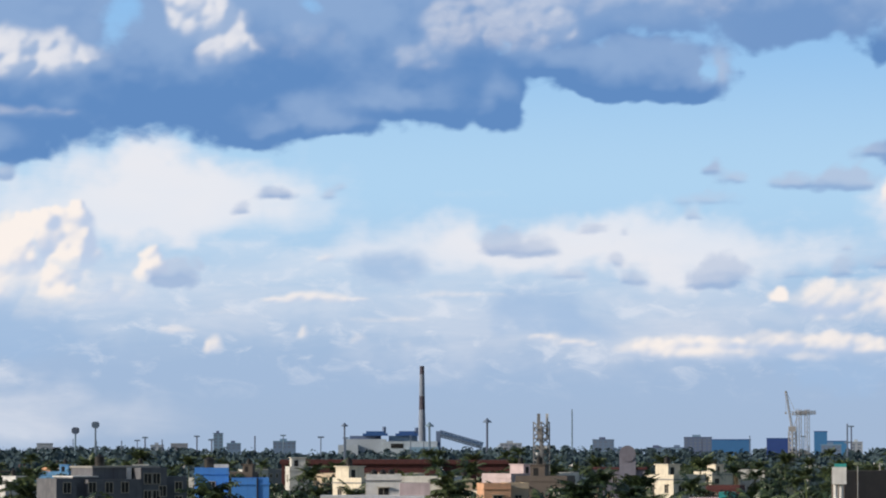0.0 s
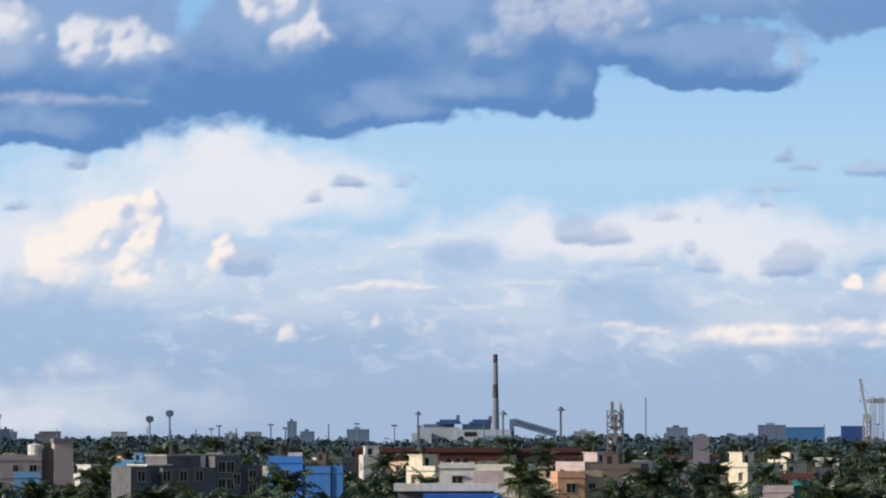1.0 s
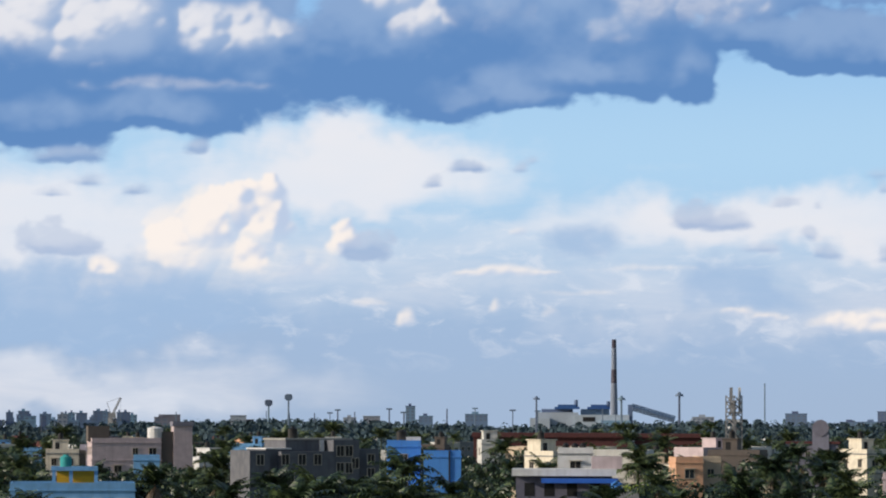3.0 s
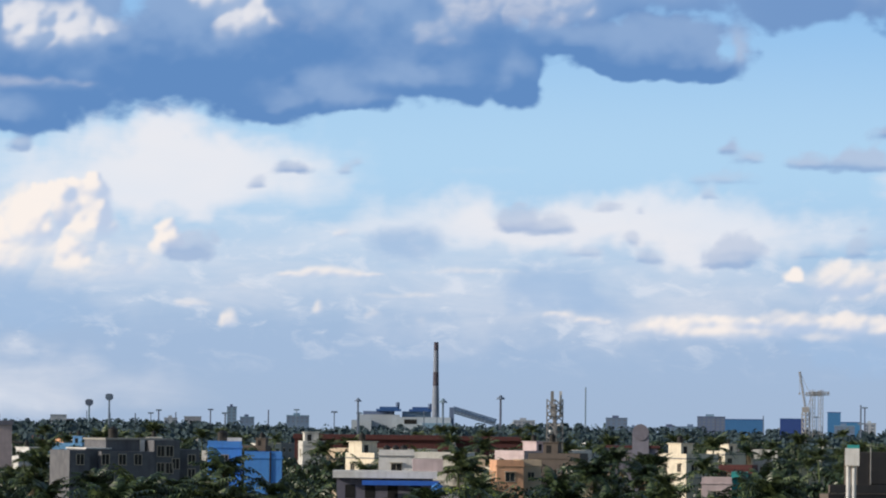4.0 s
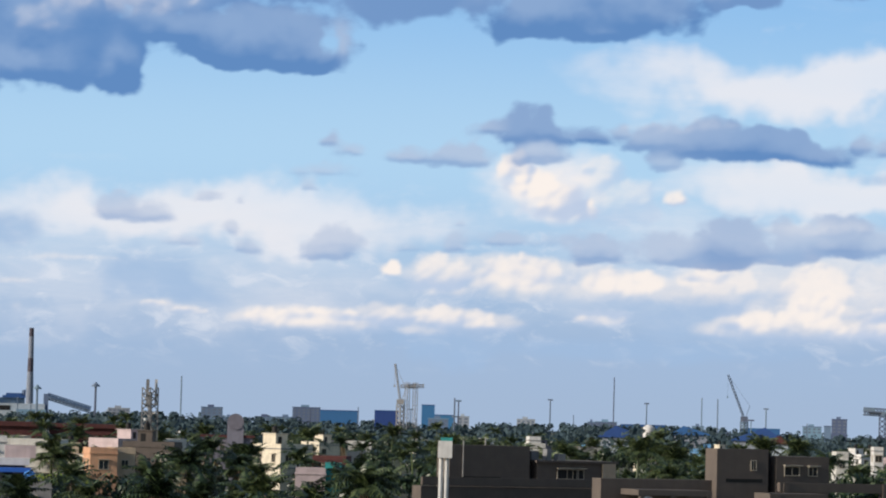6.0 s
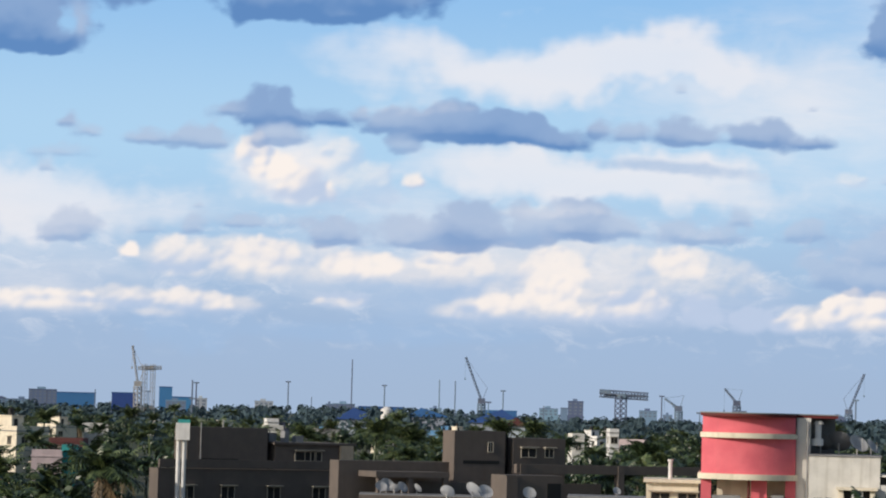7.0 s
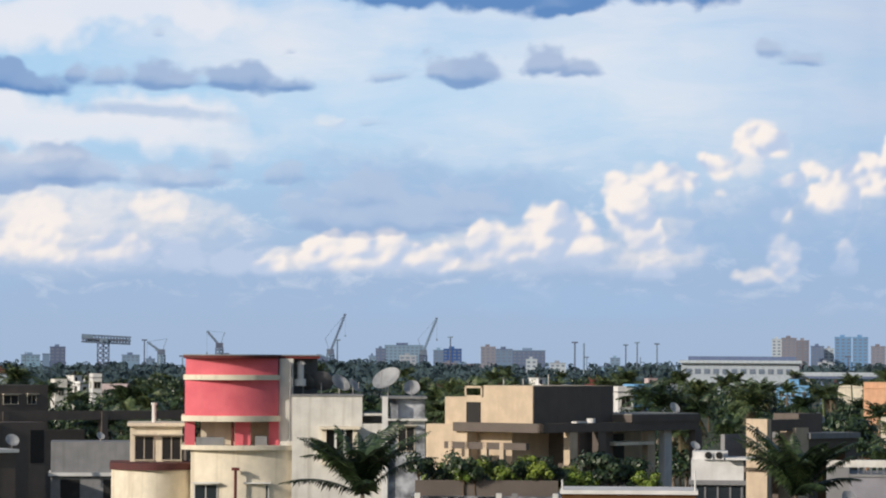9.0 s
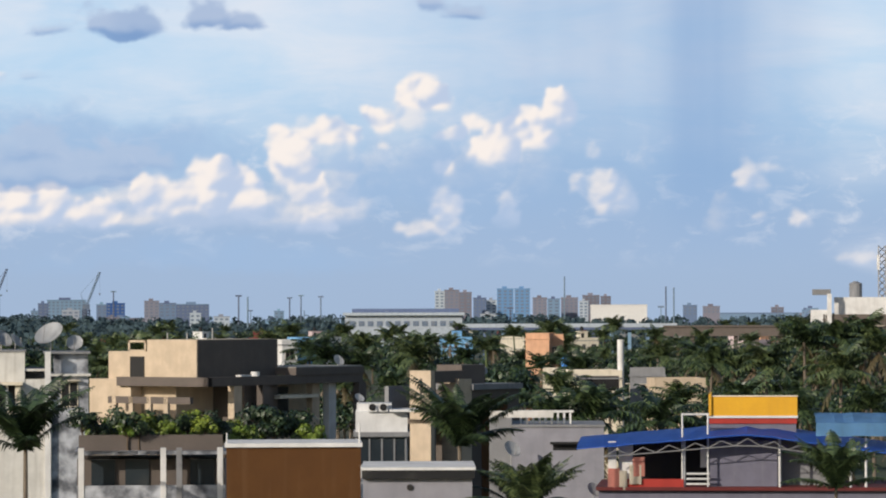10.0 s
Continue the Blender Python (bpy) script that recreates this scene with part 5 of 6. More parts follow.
s.box("blue_awning", -165, -30, -2.2, -0.8, -116, -108, "tarp")
s.box("pink_wall", -76, -22, 3, 7, -92, -70, "rose")
for u in (-195, -160, -120, -80):
    s.box("opening", u, u + 18, 0.47, 0.5, -140, -116, "dark")
water_tank(spot(-32, 407, 7.2), 0.7, 1.8, "blue", "blue water drum beside a low house")
flat_house(-30, 405, 5, 4, 8.0, "grey", 0, 11, room=False)
s = flat_house(96, 480, 3.9, 6, rise(-70, 480), "orange", 10, 12, room=False, label="orange house glowing in low sun")
flat_house(133, 484, 3.0, 6, rise(-69, 484), "tan", 10, 13, room=False)
s = Site("red_tower_house", "dull red house with an arched roof tower", "house", 318, 700)
s.box("wall", 268, 356, 0, 8, None, -46, "far_red")
s.box("roof", 264, 360, -0.4, 8.4, -46, -42, "rust")
s.box("tower", 311, 340, -0.6, 3, None, -18, "far_red")
arch = drum(1.7, -2, 2, sides=16)
arch.transform(Matrix.Translation((s.x(325.5), 1.2, s.h(-18))) @ Matrix.Rotation(radians(90), 4, "X"))
s.put("arched_top", arch, "far_red")
for i in range(6):
    window(s.root, s.x(275 + i * 14), 0, s.h(-70), 0.9, 1.3, glass="dark", shade=False)
s = flat_house(460, 450, 4.0, 6, rise(-96, 450), "rose", 0, 14, room=False)
flat_house(500, 452, 2.2, 5, rise(-86, 452), "teal", 0, 15, room=False, windows=False)
flat_house(855, 690, 2.4, 4, rise(-30, 690), "clean", 10, 16, room=False, tank=False, label="tall white stair tower among trees")
flat_house(858, 680, 3.6, 4, rise(-42, 680), "white", 10, 17, room=False)
s = Site("red_shed", "long dark red brick shed with a low roof", "shed", -150, 900)
s.box("wall", -285, -12, 0, 12, None, -36, "rust")
s.box("roof", -288, -9, -0.8, 13, -36, -28, "rust")
s = Site("red_shed", "dark red shed with sheet roof", "shed", 30, 905)
s.box("wall", 0, 120, 0, 12, None, -36, "rust")
s.box("roof", -3, 124, -0.8, 13, -36, -29, "rust")
flat_house(1458, 690, 1.9, 4, rise(-32, 690), "clean", 10, 18, room=False)
flat_house(1395, 620, 2.2, 5, rise(-42, 620), "white", 10, 19, room=False)
flat_house(2422, 505, 3.0, 5, rise(-46, 505), "sky_blue", 20, 20, room=False)
flat_house(2390, 500, 2.4, 5, rise(-50, 500), "clean", 20, 21, room=False)
flat_house(2605, 610, 6.2, 5, rise(-48, 610), "clean", 0, 22, room=False)
flat_house(2828, 480, 3.4, 5, rise(-40, 480), "orange", -10, 23, room=False, label="orange plastered roof room with a round opening")
flat_house(2858, 482, 2.6, 5, rise(-42, 482), "orange", 0, 24, room=False)
water_tank(spot(2878, 440, rise(-102, 440)), 0.6, 1.2, "blue", "blue water tank on a low roof")
flat_house(2885, 442, 7, 5, rise(-102, 442), "cream", 0, 25, room=False)
s = flat_house(2930, 335, 5.4, 6, rise(-106, 335), "cream", 8, 26, room=False, windows=False, label="cream house with a dark teal shutter")
s.box("shutter", 2905, 2972, -0.05, 0, -142, -116, "dark")
s.put("flue", drum(0.33, 0, s.h(-52), x=s.x(2978), y=1.0), "clean", "tall white flue pipe")
flat_house(3022, 345, 3.6, 5, rise(-102, 345), "grey", 0, 27, room=False)
flat_house(3080, 330, 5.0, 5, rise(-120, 330), "tan", 10, 28, room=False)
s = flat_house(3390, 480, 9.5, 9, rise(-8, 480), "drab", 0, 29, room=False, label="tall brown flats topped by a white roof room")
s.box("roof_room", 3350, 3448, 2, 8, -16, 22, "clean")
s.box("white_wing", 3309, 3340, 0, 4, -40, 0, "clean")
s.box("white_pipe", 3338, 3346, -0.4, 0, -45, 28, "clean")
s.box("roof_slab", 3312, 3344, -0.3, 5, 26, 36, "grey")
water_tank(spot(3388, 486, rise(22, 480)), 0.9, 2.0, "grey", "grey water tank on a tall roof")

def clear(u, d, top=11.0):
    """True where a tree or house of that height hides no open view of the houses behind it."""
    head = (top - EYE) / d * F
    for a, b, near, foot in ((1470, 2060, 330, -400), (2030, 2530, 350, -400), (2500, 2810, 330, -260), (2730, 2960, 240, -400), (2880, 3480, 240, -400),
                             (630, 1450, 420, -400), (-700, -420, 450, -120), (-440, -300, 470, -95), (-1040, -930, 400, -140), (-225, -20, 480, -112),
                             (70, 155, 520, -95), (250, 360, 740, -66), (430, 515, 480, -108), (2900, 3040, 360, -130), (2790, 2890, 500, -72), (2375, 2440, 520, -78),
                             (-970, -775, 640, -62), (-285, -220, 680, -54), (-885, -838, 540, -88), (840, 880, 720, -40), (965, 1165, 1500, -26), (1200, 1295, 1500, -28), (2570, 2640, 640, -56)):
        if a - 20 < u < b + 20 and d < near and head > foot:
            return False
    return True


# fill: small houses among the trees
rng = random.Random(42)
paint = ["clean", "cream", "rose", "sky_blue", "grey", "tan", "lilac", "white", "white", "grey", "drab", "orange", "rust", "cream", "rust", "clean", "maroon"]
spread = 0
while spread < 125:
    u, d = rng.uniform(-1150, 3600), math.exp(rng.uniform(math.log(480), math.log(1700)))
    if u > 560 and d < 900 or u < -250 and d < 620:
        continue
    top = min(rng.uniform(8.5, 13.0), rise(-34, d) - 2.0)
    if not clear(u, d, top + 2.5):
        continue
    flat_house(u, d, rng.uniform(6, 12), rng.uniform(6, 9), top, rng.choice(paint), rng.choice((-10, 0, 20, 40, 40)), 100 + spread, room=rng.random() < 0.55)
    spread += 1


# ---- the skyline ----
def lattice(points, width, radius, bays):
    """An open lattice boom along two points."""
    a, b = Vector(points[0]), Vector(points[1])
    ahead = (b - a).normalized()
    s1 = ahead.orthogonal().normalized() * width / 2
    s2 = ahead.cross(s1).normalized() * width / 2
    rails = [a + i * s1 + j * s2 for i in (-1, 1) for j in (-1, 1)]
    out = [tube([p, p + (b - a)], radius, 4) for p in rails]
    for k in range(bays):
        p0, p1 = (b - a) * k / bays, (b - a) * (k + 1) / bays
        for i, j in ((0, 1), (1, 3), (3, 2), (2, 0)):
            out.append(tube([rails[i] + p0, rails[j] + p1], radius * 0.7, 4))
    return merged(*out)


def pole(u, v, d, r=0.35, head=None, mat="far_steel", label="thin steel mast on the skyline", v0=None):
    s = Site("mast", label, "mast", u, d, 0, "skyline masts")
    s.put("pole", tube([(0, 0, 0), (0, 0, s.h(v))], r * 1.2, 6, r), mat)
    if head == "flood":
        s.put("lamp_rack", boxes((-2.6, 2.6, -0.5, 0.5, s.h(v) - 1.6, s.h(v) + 1.4), (-1.8, 1.8, -0.9, -0.5, s.h(v) - 2.4, s.h(v) + 2)), mat, "floodlight rack")
    elif head == "ring":
        s.put("lamp_ring", merged(drum(2.6, s.h(v) - 1.0, s.h(v) + 0.2, 2.0), drum(1.4, s.h(v) + 0.2, s.h(v) + 1.5, 0.5)), mat, "lamp ring")
    elif head == "bar":
        s.put("crossbar", boxes((-2.6, 2.6, -0.4, 0.4, s.h(v) - 1.0, s.h(v) + 0.3)), mat)
    return s


FAR = 3900.0
# power station with its banded chimney
s = Site("power_station", "grey power station with a tall banded chimney", "power station", -60, FAR)
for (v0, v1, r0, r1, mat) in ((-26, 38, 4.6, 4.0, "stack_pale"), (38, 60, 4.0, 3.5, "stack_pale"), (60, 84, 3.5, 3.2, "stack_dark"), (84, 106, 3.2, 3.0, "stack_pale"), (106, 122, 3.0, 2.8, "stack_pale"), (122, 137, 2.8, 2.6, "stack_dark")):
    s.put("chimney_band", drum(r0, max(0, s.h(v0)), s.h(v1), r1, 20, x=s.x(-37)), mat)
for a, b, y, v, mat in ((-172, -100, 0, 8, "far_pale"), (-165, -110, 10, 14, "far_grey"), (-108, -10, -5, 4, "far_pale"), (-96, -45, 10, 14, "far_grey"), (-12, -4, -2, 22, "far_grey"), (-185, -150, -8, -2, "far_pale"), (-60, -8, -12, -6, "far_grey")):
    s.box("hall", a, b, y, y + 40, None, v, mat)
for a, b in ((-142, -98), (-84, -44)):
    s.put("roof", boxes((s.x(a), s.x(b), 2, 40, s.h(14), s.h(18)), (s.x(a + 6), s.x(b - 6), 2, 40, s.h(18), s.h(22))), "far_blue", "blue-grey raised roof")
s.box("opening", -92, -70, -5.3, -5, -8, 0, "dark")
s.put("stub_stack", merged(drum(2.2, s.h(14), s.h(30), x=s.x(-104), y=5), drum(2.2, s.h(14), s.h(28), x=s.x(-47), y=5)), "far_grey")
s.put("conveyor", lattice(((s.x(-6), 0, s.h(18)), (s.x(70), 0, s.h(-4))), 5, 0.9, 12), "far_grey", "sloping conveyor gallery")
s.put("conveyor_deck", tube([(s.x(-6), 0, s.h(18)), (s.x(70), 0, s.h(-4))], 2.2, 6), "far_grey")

for u, v, d, head in ((-647, 24, 2300, "flood"), (-612, 34, 2300, "flood"), (-174, 33, 2300, "ring"), (78, 40, 1900, "ring"), (-24, 33, 1900, "ring"), (-495, 8, 3000, None), (-566, 6, 3000, None), (-525, 12, 3000, "bar"), (-434, 14, 3000, "bar"), (-408, 8, 2600, "bar"), (-332, 14, 2600, None), (228, 60, 2600, None), (711, 34, 2200, None), (718, 30, 3000, "bar"), (992, 78, 3200, None), (1147, 46, 3200, None), (1175, 45, 3000, None), (880, 36, 3400, "bar"), (1050, 34, 3400, "bar"), (1260, 30, 3400, "bar"), (1540, 28, 3200, "bar"), (2300, 28, 2800, "bar"), (2316, 26, 2200, None), (2876, 60, 2600, None), (3055, 42, 2400, None), (3069, 40, 2400, None), (2080, 36, 3200, "bar"), (2410, 28, 3300, "bar"), (2445, 26, 3300, "bar"), (2390, 24, 3300, "bar"), (1880, 30, 2800, "bar")):
    pole(u, v, d, 0.6 if head else 0.5, head, label="floodlight mast on the skyline" if head in ("flood", "ring") else "thin steel mast on the skyline")
rngf = random.Random(8)
for i in range(34):
    u = rngf.uniform(-1100, 3500)
    pole(u, rngf.uniform(-6, 16), rngf.uniform(2600, 3800), 0.4, "bar" if rngf.random() < 0.4 else None)

# telephone mast with panel antennas
s = Site("phone_mast", "steel phone mast crowded with white panel antennas", "phone mast", 174, 600)
s.put("tower", lattice(((0, 0, 0), (0, 0, s.h(38))), 2.0, 0.15, 16), "grey", "steel lattice tower")
s.put("cable_tray", boxes((-0.35, 0.35, -0.3, 0.3, 0, s.h(30))), "grey")
for i in range(14):
    a = i * 2.1
    zz = s.h(6) + (i % 4) * 0.9
    s.put("antenna", boxes((math.cos(a) * 1.0 - 0.24, math.cos(a) * 1.0 + 0.24, math.sin(a) * 1.0 - 0.15, math.sin(a) * 1.0 + 0.15, zz, zz + 2.0)), "grey" if i % 3 else "dish")
s.put("platform", boxes((-1.4, 1.4, -1.4, 1.4, s.h(8), s.h(10)), (-1.3, 1.3, -1.3, 1.3, s.h(25), s.h(26.5))), "grey")
for i, r in enumerate((0.45, 0.35)):
    s.put("drum_antenna", drum(r, s.h(-8 - i * 12), s.h(-4 - i * 12), x=0.9 - i * 1.6, y=-0.9), "dish")
s = Site("lattice_mast", "tall steel lattice mast on the skyline", "phone mast", 3440, 520)
s.put("tower", lattice(((0, 0, 0), (0, 0, s.h(112))), 1.5, 0.12, 26), "steel")
s.put("antenna", boxes((-1.3, -0.9, -0.3, 0.3, s.h(70), s.h(96)), (0.9, 1.3, -0.3, 0.3, s.h(66), s.h(92))), "clean")


def jib_crane(u, d, base_v, tip_u, tip_v, mat, label, hub_v=20):
    """A harbour crane: braced tower, cabin, luffing lattice jib, stay and back mast."""
    s = Site("harbour_crane", label, "crane", u, d, 0, "harbour cranes")
    w = 5.0 * d / 3200
    s.put("tower", lattice(((0, 0, 0), (0, 0, s.h(hub_v))), w, 0.4 * w / 3, 8), mat)
    s.put("cabin", boxes((-w * 0.7, w * 0.7, -w * 0.6, w * 0.6, s.h(hub_v), s.h(hub_v) + w)), mat)
    tip = (s.x(tip_u), 0, s.h(tip_v))
    s.put("jib", lattice(((0, 0, s.h(hub_v) + w * 0.5), tip), w * 0.26, 0.17 * w / 3, 14), mat)
    back = (-w * 1.0 if tip_u > u else w * 1.0, 0, s.h(hub_v) + w * 3)
    s.put("back_mast", tube([(0, 0, s.h(hub_v)), back], 0.3, 4), mat)
    s.put("stay", tube([back, tip], 0.16, 4), mat)
    s.put("hook_line", merged(tube([tip, (tip[0], 0, tip[2] - w * 4)], 0.12, 4), boxes((tip[0] - 0.6, tip[0] + 0.6, -0.6, 0.6, tip[2] - w * 4.4, tip[2] - w * 4))), mat)
    return s


jib_crane(615, 2300, -28, 604, 92, "far_cream", "cream harbour crane with a raised jib", 20)
for u in (627, 641):
    s = Site("crane_mast", "cream lattice mast with a crossarm", "crane", u, 2300)
    s.put("tower", lattice(((0, 0, 0), (0, 0, s.h(60))), 2.4, 0.22, 14), "far_cream")
    s.put("crossarm", lattice(((-5, 0, s.h(52)), (6, 0, s.h(54))), 1.6, 0.25, 6), "far_cream")
jib_crane(1222, 3000, -28, 1192, 88, "far_steel", "grey harbour crane with a long jib", 6)
jib_crane(1868, 3000, -28, 1894, 76, "far_steel", "grey harbour crane with a long jib", 4)
jib_crane(2032, 3000, -28, 2056, 70, "far_steel", "grey harbour crane with a long jib", 4)
jib_crane(-922, 2600, -28, -907, 32, "far_cream", "pale crane over the far town", -4)
jib_crane(1672, 2800, -28, 1650, 44, "far_steel", "grey harbour crane behind the houses", 14)
jib_crane(1570, 2800, -28, 1545, 24, "far_steel", "small grey harbour crane", 2)
# hammerhead crane
s = Site("hammerhead_crane", "large grey hammerhead crane on a lattice tower", "crane", 1468, 2900)
s.put("tower", lattice(((0, 0, 0), (0, 0, s.h(26))), 7, 0.6, 7), "far_steel")
s.put("boom", merged(lattice(((s.x(1430), 0, s.h(30)), (s.x(1516), 0, s.h(26))), 4.5, 0.6, 16), boxes((s.x(1440), s.x(1512), -1.5, 1.5, s.h(25), s.h(29)))), "far_steel")
s.put("machine_house", boxes((s.x(1430), s.x(1450), -3, 3, s.h(29), s.h(36))), "far_steel")
s.put("trolley", boxes((s.x(1462), s.x(1476), -4, 4, s.h(22), s.h(30))), "far_steel")


def far_block(u0, u1, v, d, mat, floors=0, label="", roof=None, dep=18.0):
    """A distant block with window bands and a roof house."""
    s = Site("distant_block", label or "distant pale city block on the skyline", "building", (u0 + u1) / 2, d, 0, "skyline buildings")
    s.box("wall", u0, u1, 0, dep, None, v, mat)
    s.box("roof_edge", u0 - 0.6, u1 + 0.6, -0.4, dep + 0.4, v, v + 1.2, roof or mat)
    wide = s.x(u1) - s.x(u0)
    n = max(2, int(wide / 4.5))
    for f in range(floors):
        z = s.h(v) - 3.0 - f * 3.4
        if z < 8:
            break
        specs = [(s.x(u0) + wide * (i + 0.2) / n, s.x(u0) + wide * (i + 0.75) / n, -0.12, 0.0, z, z + 1.7) for i in range(n)]
        tagged(s.put("glazing", boxes(*specs), "far_glass"), kind="stuff")
    if floors:
        s.box("roof_house", u0 + (u1 - u0) * 0.3, u0 + (u1 - u0) * 0.6, 4, 10, v + 1.2, v + 5, mat)
    return s


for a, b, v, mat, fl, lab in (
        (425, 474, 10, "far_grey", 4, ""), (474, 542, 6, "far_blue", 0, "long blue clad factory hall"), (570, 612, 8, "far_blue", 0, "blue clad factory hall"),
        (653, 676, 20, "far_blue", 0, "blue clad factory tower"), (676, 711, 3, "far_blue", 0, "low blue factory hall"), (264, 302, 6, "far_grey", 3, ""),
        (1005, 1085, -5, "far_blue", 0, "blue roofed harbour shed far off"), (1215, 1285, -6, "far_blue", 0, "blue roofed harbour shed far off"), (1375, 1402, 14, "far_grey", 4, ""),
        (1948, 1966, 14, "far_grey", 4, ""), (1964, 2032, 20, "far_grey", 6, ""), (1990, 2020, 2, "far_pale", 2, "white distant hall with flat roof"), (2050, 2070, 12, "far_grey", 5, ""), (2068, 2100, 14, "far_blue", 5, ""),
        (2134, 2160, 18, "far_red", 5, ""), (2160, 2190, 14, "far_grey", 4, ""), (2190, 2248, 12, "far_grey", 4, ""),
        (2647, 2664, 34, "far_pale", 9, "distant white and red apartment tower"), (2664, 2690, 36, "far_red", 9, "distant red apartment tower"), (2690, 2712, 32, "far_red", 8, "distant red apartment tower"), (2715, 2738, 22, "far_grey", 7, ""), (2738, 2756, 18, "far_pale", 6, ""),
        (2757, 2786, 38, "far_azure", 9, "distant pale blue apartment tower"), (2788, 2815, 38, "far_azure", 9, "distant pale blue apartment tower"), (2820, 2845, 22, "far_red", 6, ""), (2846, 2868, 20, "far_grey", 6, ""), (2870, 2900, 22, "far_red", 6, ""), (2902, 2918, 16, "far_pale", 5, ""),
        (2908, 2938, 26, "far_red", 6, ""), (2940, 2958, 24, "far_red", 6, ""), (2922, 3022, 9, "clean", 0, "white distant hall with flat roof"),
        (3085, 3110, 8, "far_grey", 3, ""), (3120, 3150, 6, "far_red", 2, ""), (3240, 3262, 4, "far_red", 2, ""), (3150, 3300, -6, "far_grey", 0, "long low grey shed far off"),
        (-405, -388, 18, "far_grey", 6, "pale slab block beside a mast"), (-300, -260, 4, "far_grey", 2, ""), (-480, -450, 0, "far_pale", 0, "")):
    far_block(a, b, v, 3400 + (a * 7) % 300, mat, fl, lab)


def gable_shed(u0, u1, ridge, eaves, d, mat, label, slope=0.5):
    """A wide shed with a ridged sheet roof; slope: where along its front the ridge stands."""
    s = Site("harbour_shed", label, "shed", (u0 + u1) / 2, d)
    s.box("wall", u0, u1, 0, 30, None, eaves, "far_pale")
    bm = bmesh.new()
    xs = (s.x(u0) - 1.0, s.x(u0 + (u1 - u0) * slope), s.x(u1) + 1.0)
    zs = (s.h(eaves), s.h(ridge), s.h(eaves))
    top = [[bm.verts.new((px, y, pz)) for px, pz in zip(xs, zs)] for y in (-1.0, 31.0)]
    low = [[bm.verts.new((px, y, pz - 0.5)) for px, pz in zip(xs, (zs[0], zs[0], zs[2]))] for y in (-1.0, 31.0)]
    for k in (0, 1):
        bm.faces.new((top[0][k], top[0][k + 1], top[1][k + 1], top[1][k]))
        bm.faces.new((low[0][k], low[1][k], low[1][k + 1], low[0][k + 1]))
        for j in (0, 1):
            bm.faces.new((top[j][k], low[j][k], low[j][k + 1], top[j][k + 1]))
    s.put("roof", bm, mat, "ridged sheet roof")
    return s


gable_shed(970, 1046, -7, -26, 1500, "far_blue", "harbour shed with a blue sheet roof", 0.35)
gable_shed(1098, 1158, -4, -18, 1540, "far_blue", "harbour shed with a blue sheet roof", 0.3)
gable_shed(1204, 1292, -3, -26, 1500, "far_blue", "harbour shed with a blue ridged roof", 0.62)
gable_shed(1268, 1300, -17, -29, 1100, "rust", "low house with a maroon sheet roof")
s = Site("storage_tank", "round white storage tank beside the sheds", "tank", 1055, 1480)
s.put("body", drum(2.6, 0, s.h(-9), sides=20), "clean")
s.put("dome", drum(2.6, s.h(-9), s.h(-4), 1.0, 20), "clean")
s = Site("station_hall", "long white hall with a flat roof and columns", "hall", 2592, 1400)
s.box("wall", 2488, 2695, 0, 18, None, -8, "far_pale")
s.box("roof", 2484, 2699, -2, 20, -8, -3, "far_pale")
s.box("upper_roof", 2500, 2690, 3, 18, -3, 4, "far_grey")
for i in range(12):
    s.box("bay_opening", 2496 + i * 16, 2506 + i * 16, -0.2, 0, -27, -18, "far_glass")
s = Site("viaduct", "long concrete viaduct above the trees", "viaduct", 2880, 1150)
s.box("deck", 2690, 3075, 0, 9, -34, -25, "far_grey")
s.box("parapet", 2690, 3075, -0.3, 0, -30, -23, "far_pale")
for i in range(12):
    s.box("pier", 2700 + i * 32, 2706 + i * 32, 2, 5, None, -34, "far_grey")
s = Site("railway_bridge", "dark brown steel bridge on piers", "bridge", 3210, 820)
s.box("girder", 3050, 3380, 0, 6, -46, -30, "drab")
s.box("deck", 3050, 3380, -0.4, 6.4, -30, -27, "drab")
for i in range(9):
    s.box("pier", 3060 + i * 38, 3067 + i * 38, 1, 5, None, -46, "drab")
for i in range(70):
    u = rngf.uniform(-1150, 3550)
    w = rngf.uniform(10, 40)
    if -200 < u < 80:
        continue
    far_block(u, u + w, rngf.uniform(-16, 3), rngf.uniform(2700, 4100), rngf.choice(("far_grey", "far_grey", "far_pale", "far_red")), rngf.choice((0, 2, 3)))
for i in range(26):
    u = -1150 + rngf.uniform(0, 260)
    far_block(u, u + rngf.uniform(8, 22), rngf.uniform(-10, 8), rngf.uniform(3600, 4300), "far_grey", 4)

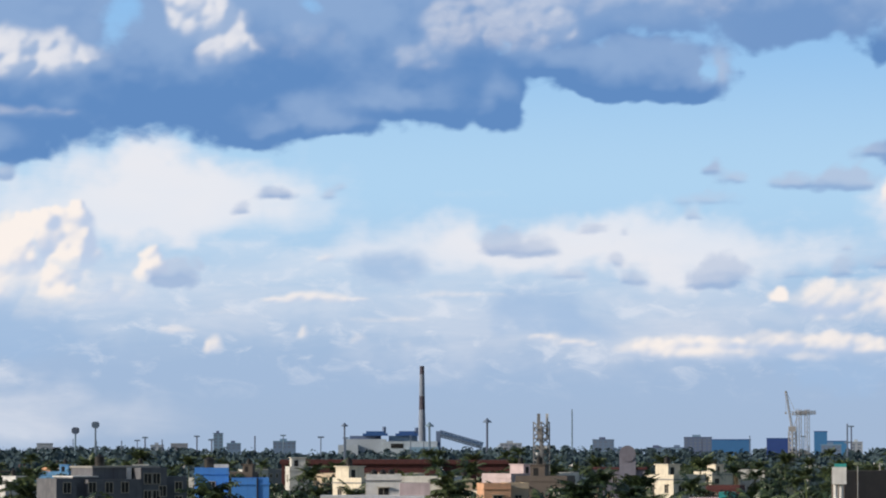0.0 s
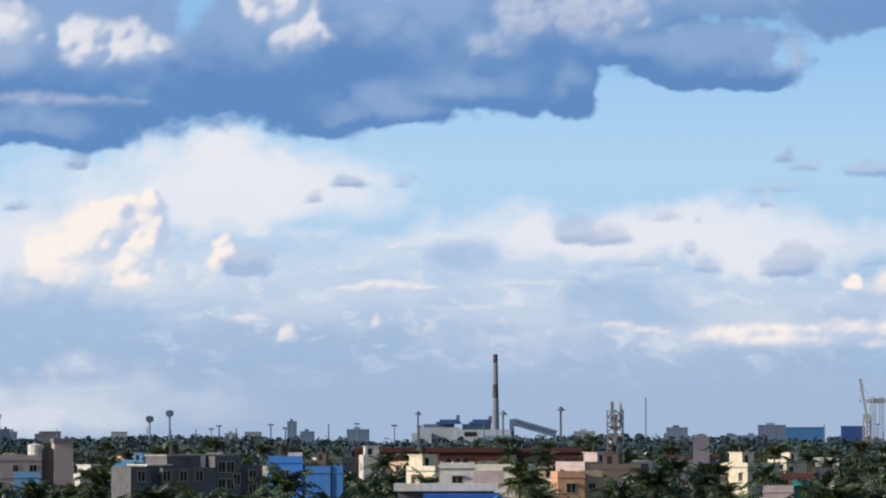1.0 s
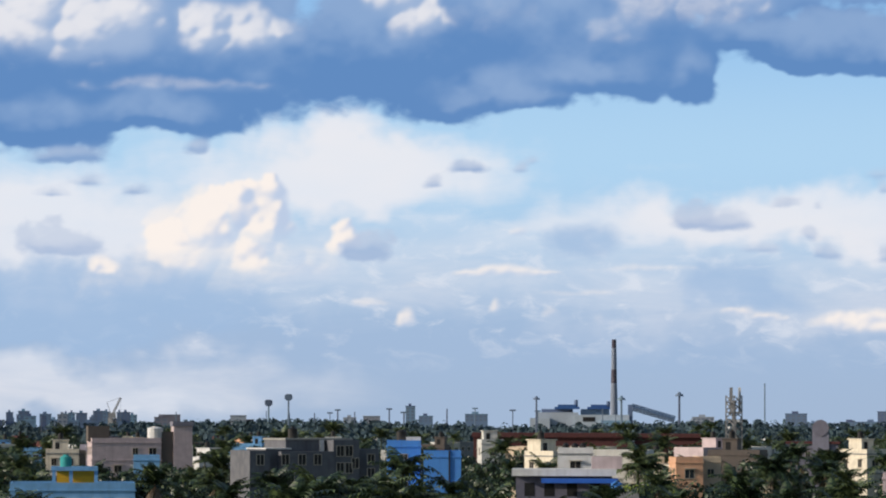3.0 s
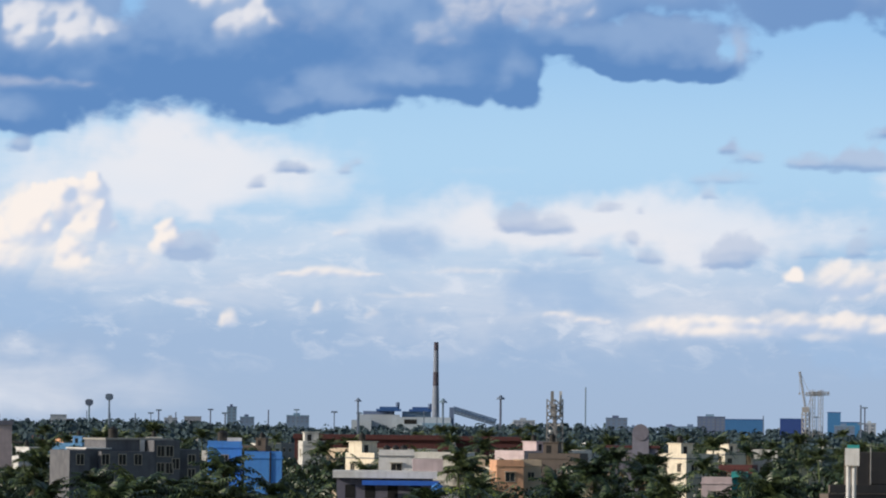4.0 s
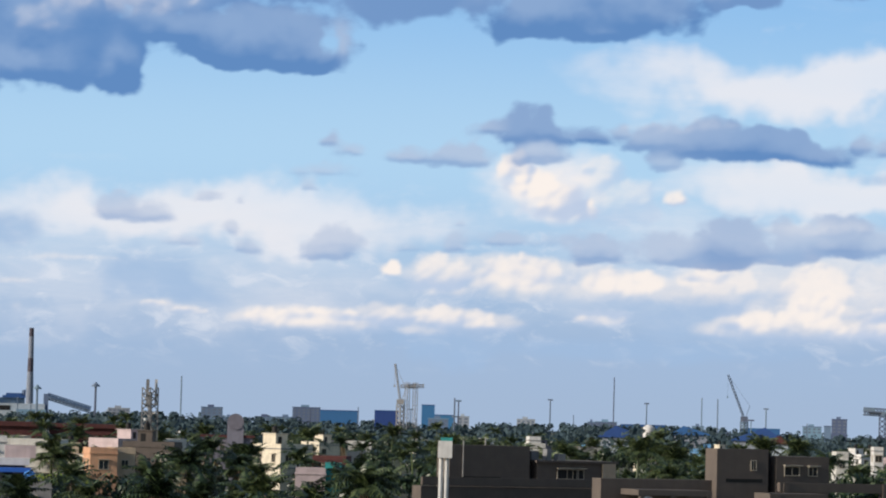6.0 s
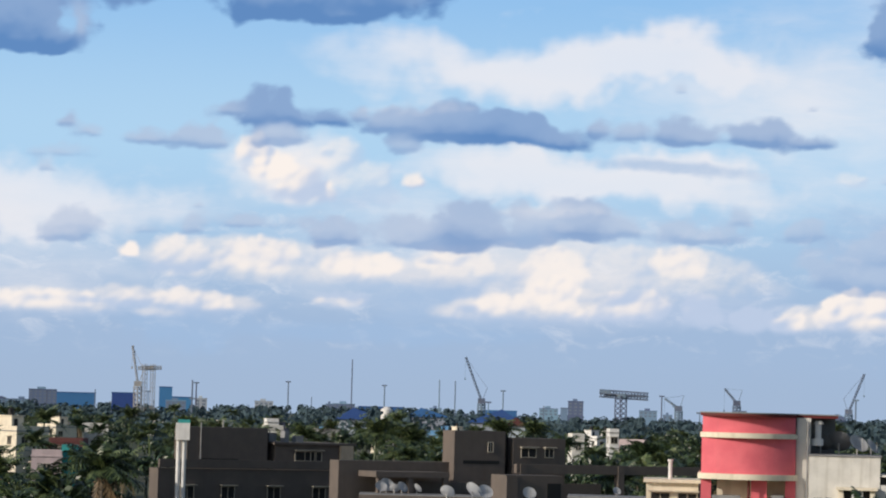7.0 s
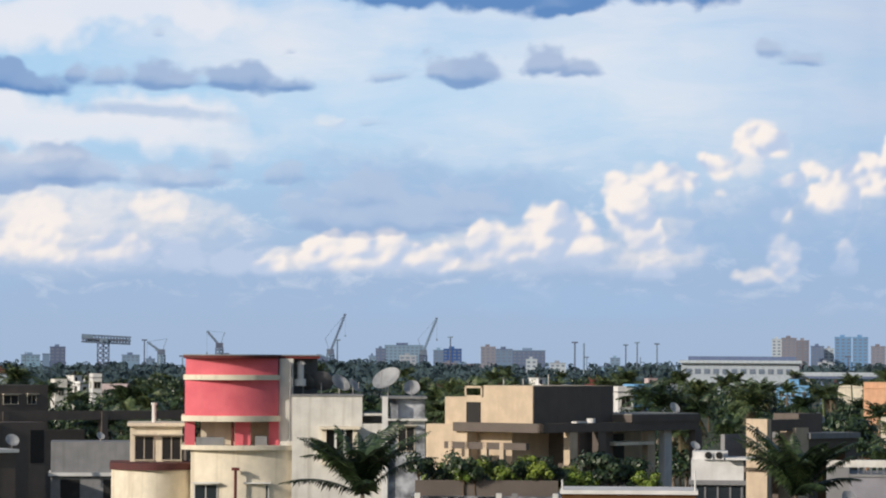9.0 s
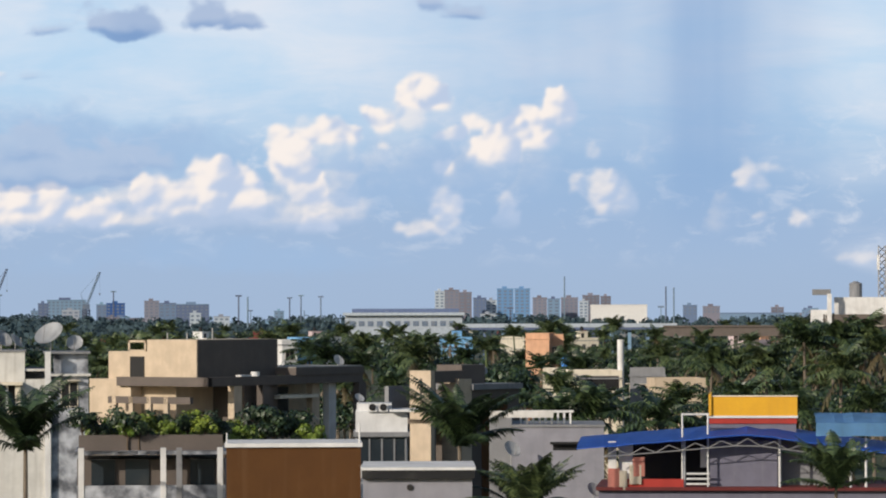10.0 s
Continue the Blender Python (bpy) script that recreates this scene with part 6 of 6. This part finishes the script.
# ---- planting ----
rng = random.Random(77)
for u, d, sc, kind in ((2640, 330, 0.95, 0), (2445, 420, 1.0, 1), (2475, 430, 1.1, 0), (2520, 430, 0.95, 3), (2420, 400, 1.0, 2), (3130, 380, 1.0, 1), (3085, 300, 0.9, 0), (3230, 330, 1.1, 3), (3290, 300, 0.95, 2), (3360, 300, 1.05, 1), (3420, 290, 0.9, 0), (2860, 300, 0.9, 2), (2960, 290, 0.8, 1), (3040, 270, 0.8, 3), (2990, 250, 0.7, 0), (560, 300, 0.95, 1), (540, 330, 1.0, 3), (520, 360, 1.0, 0), (400, 330, 0.85, 2), (585, 360, 1.0, 2), (440, 300, 0.7, 1), (-380, 330, 0.88, 0), (-60, 330, 0.8, 1), (10, 520, 1.05, 3), (-10, 540, 1.0, 2), (1085, 520, 1.1, 1), (1070, 540, 1.15, 0), (1110, 500, 1.0, 2), (1500, 460, 1.0, 1), (1530, 480, 1.0, 0), (180, 380, 0.9, 3), (230, 400, 0.85, 0), (340, 420, 0.9, 1), (-640, 330, 0.9, 1), (-790, 310, 0.8, 3), (-720, 340, 0.9, 0)):
    plant(palms[kind], u, d, sc, rng=rng)
for u, d, sc, kind in ((3318, 430, 1.3, 0), (3345, 425, 1.2, 1), (3375, 440, 1.4, 2), (3405, 430, 1.3, 3), (3432, 420, 1.25, 0), (3300, 400, 1.2, 1)):
    plant(palms[kind], u, d, sc, rng=rng)
for u, d, sc in ((1926, 172, 0.80), (2690, 178, 0.79), (3352, 176, 0.62), (2815, 160, 0.6), (2795, 168, 0.56)):
    plant(big_palm, u, d, sc, rng=rng)
# trees that stand before the lower storeys of the houses behind
for a, b, foot in ((-290, -215, -60), (-970, -775, -74), (-690, -560, -128), (-440, -300, -104), (-215, -25, -122), (65, 160, -106), (255, 365, -70), (425, 520, -118), (2790, 2885, -78), (2890, 3050, -146), (2570, 2640, -62), (2375, 2445, -82), (3295, 3450, -47), (-1050, -930, -152)):
    d = 6.2 * F / -foot
    n = max(2, int((b - a) / F * d / 2.8))
    for i in range(n):
        plant(trees[rng.randrange(4)] if rng.random() < 0.6 else palms[rng.randrange(4)], a + (b - a) * (i + rng.random()) / n, d + rng.uniform(-12, 0), rng.uniform(0.92, 1.08), rng=rng)
for u, d, sc in ((-700, 350, 1.1), (-690, 345, 0.9), (-665, 352, 1.0), (30, 470, 1.2), (5, 480, 1.1), (50, 475, 1.0), (-225, 400, 0.9)):
    plant(limes[0], u, d, sc, rng=rng)
for i in range(15):
    plant(limes[0] if i % 2 else trees[2], 2024 + i * 17 + rng.uniform(-5, 5), 184.4 + rng.uniform(-1.8, 2), rng.uniform(0.2, 0.33), rise(-246, 182) - 0.05, rng=rng)
# terrace plants: bushes in front of the tan house
for i in range(26):
    u = 2030 + i * 16 + rng.uniform(-6, 6)
    plant(limes[0] if i % 3 and i not in (20, 21, 22, 23) else trees[0], u, 239.5 + rng.uniform(-2.5, 3), rng.uniform(0.3, 0.46) * (1.5 if i in (20, 21, 22, 23) else 1), 6.25, rng=rng)


count = 0
while count < 70:
    u, d = rng.uniform(-1200, 640), rng.uniform(250, 420)
    if clear(u, d):
        plant(palms[rng.randrange(4)] if rng.random() < 0.5 else trees[rng.randrange(4)] if rng.random() < 0.7 else limes[0], u, d, rng.uniform(0.7, 1.0), rng=rng)
        count += 1
count = 0
while count < 330:
    u, d = rng.uniform(-1200, 3650), math.exp(rng.uniform(math.log(240), math.log(800)))
    if not clear(u, d):
        continue
    model = palms[rng.randrange(4)] if rng.random() < 0.42 else (limes[0] if rng.random() < 0.08 else trees[rng.randrange(4)])
    plant(model, u, d, rng.uniform(0.7, 1.05), rng=rng)
    count += 1


def grove(name, label, models, how_many, near, far, mat, seed):
    """Trees past counting, joined into one mesh by laying copies of a crown side by side."""
    verts, faces, base_i = [], [], 0
    for model in models:
        crown = next(c for c in model.children if c.name.startswith("crown")).data
        trunk = next(c for c in model.children if c.name.startswith("trunk")).data
        for me in (crown, trunk):
            co = np.zeros(len(me.vertices) * 3)
            me.vertices.foreach_get("co", co)
            co = co.reshape(-1, 3)
            polys = [list(p.vertices) for p in me.polygons]
            state = np.random.RandomState(seed + 1 + models.index(model))
            for _ in range(how_many):
                u, d = state.uniform(-1300, 3750), math.exp(state.uniform(math.log(near), math.log(far)))
                while not clear(u, d):
                    u, d = state.uniform(-1300, 3750), math.exp(state.uniform(math.log(near), math.log(far)))
                a, sc = state.uniform(0, 6.28), state.uniform(0.8, 1.2)
                turn = np.array([[math.cos(a), -math.sin(a), 0], [math.sin(a), math.cos(a), 0], [0, 0, 1]])
                verts.append(co @ turn.T * sc + np.array(spot(u, d)))
                faces += [[i + base_i for i in p] for p in polys]
                base_i += len(co)
    me = bpy.data.meshes.new(name)
    me.from_pydata(np.concatenate(verts).tolist(), [], faces)
    me.materials.append(M[mat])
    return tagged(new(name, me), label, "trees", kind="stuff")


grove("palm_grove", "dense coconut palms between the far houses", palms[:3], 115, 420, 1400, "frond", 60)
grove("tree_grove", "dense dark trees between the far houses", trees[:3], 210, 380, 1500, "leaf", 70)


def far_woods():
    """The wooded belt out to the skyline, as thousands of small crowns' clumps."""
    rngw = np.random.RandomState(4)
    n = 130000
    # grouped into crowns
    cu, cd = rngw.uniform(-1400, 3900, 5200), np.exp(rngw.uniform(np.log(1200), np.log(4300), 5200))
    ch = rngw.uniform(6, 13.5, 5200) + 2.0 * np.sin(cu / 130.0)
    ch = np.where((cu > 2470) & (cu < 2715) & (cd < 1420), 4.0, ch)
    pick = rngw.randint(0, 5200, n)
    r = rngw.uniform(2.5, 6.0, 5200)[pick]
    off = rngw.normal(0, 1, (n, 3))
    off /= np.linalg.norm(off, axis=1)[:, None]
    px = cd[pick] * np.sin(cu[pick] / F) + off[:, 0] * r
    py = cd[pick] * np.cos(cu[pick] / F) + off[:, 1] * r
    pz = np.maximum(0.6, ch[pick] - r * 0.8 + off[:, 2] * r * 0.8)
    pz[::3] *= rngw.uniform(0.2, 0.9, len(pz[::3]))
    size = rngw.uniform(0.5, 1.5, n) * np.clip(cd[pick] / 1500, 1.0, 1.8)
    t = rngw.normal(0, 1, (n, 3))
    t -= off * (t * off).sum(1)[:, None] * 0.8
    t /= np.linalg.norm(t, axis=1)[:, None]
    b = np.cross(t, off)
    b /= np.linalg.norm(b, axis=1)[:, None] + 1e-6
    c = np.stack([px, py, pz], 1)
    quad = np.stack([c - t * size[:, None], c - b * size[:, None] * 0.7, c + t * size[:, None], c + b * size[:, None] * 0.8], 1).reshape(-1, 3)
    quad[:, 2] = np.maximum(quad[:, 2], 0.05)
    me = bpy.data.meshes.new("far_woods")
    me.from_pydata(quad.tolist(), [], np.arange(n * 4).reshape(n, 4).tolist())
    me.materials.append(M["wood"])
    return tagged(new("far_woods", me), "dense haze-blue woods between town and skyline", "woods", kind="stuff")


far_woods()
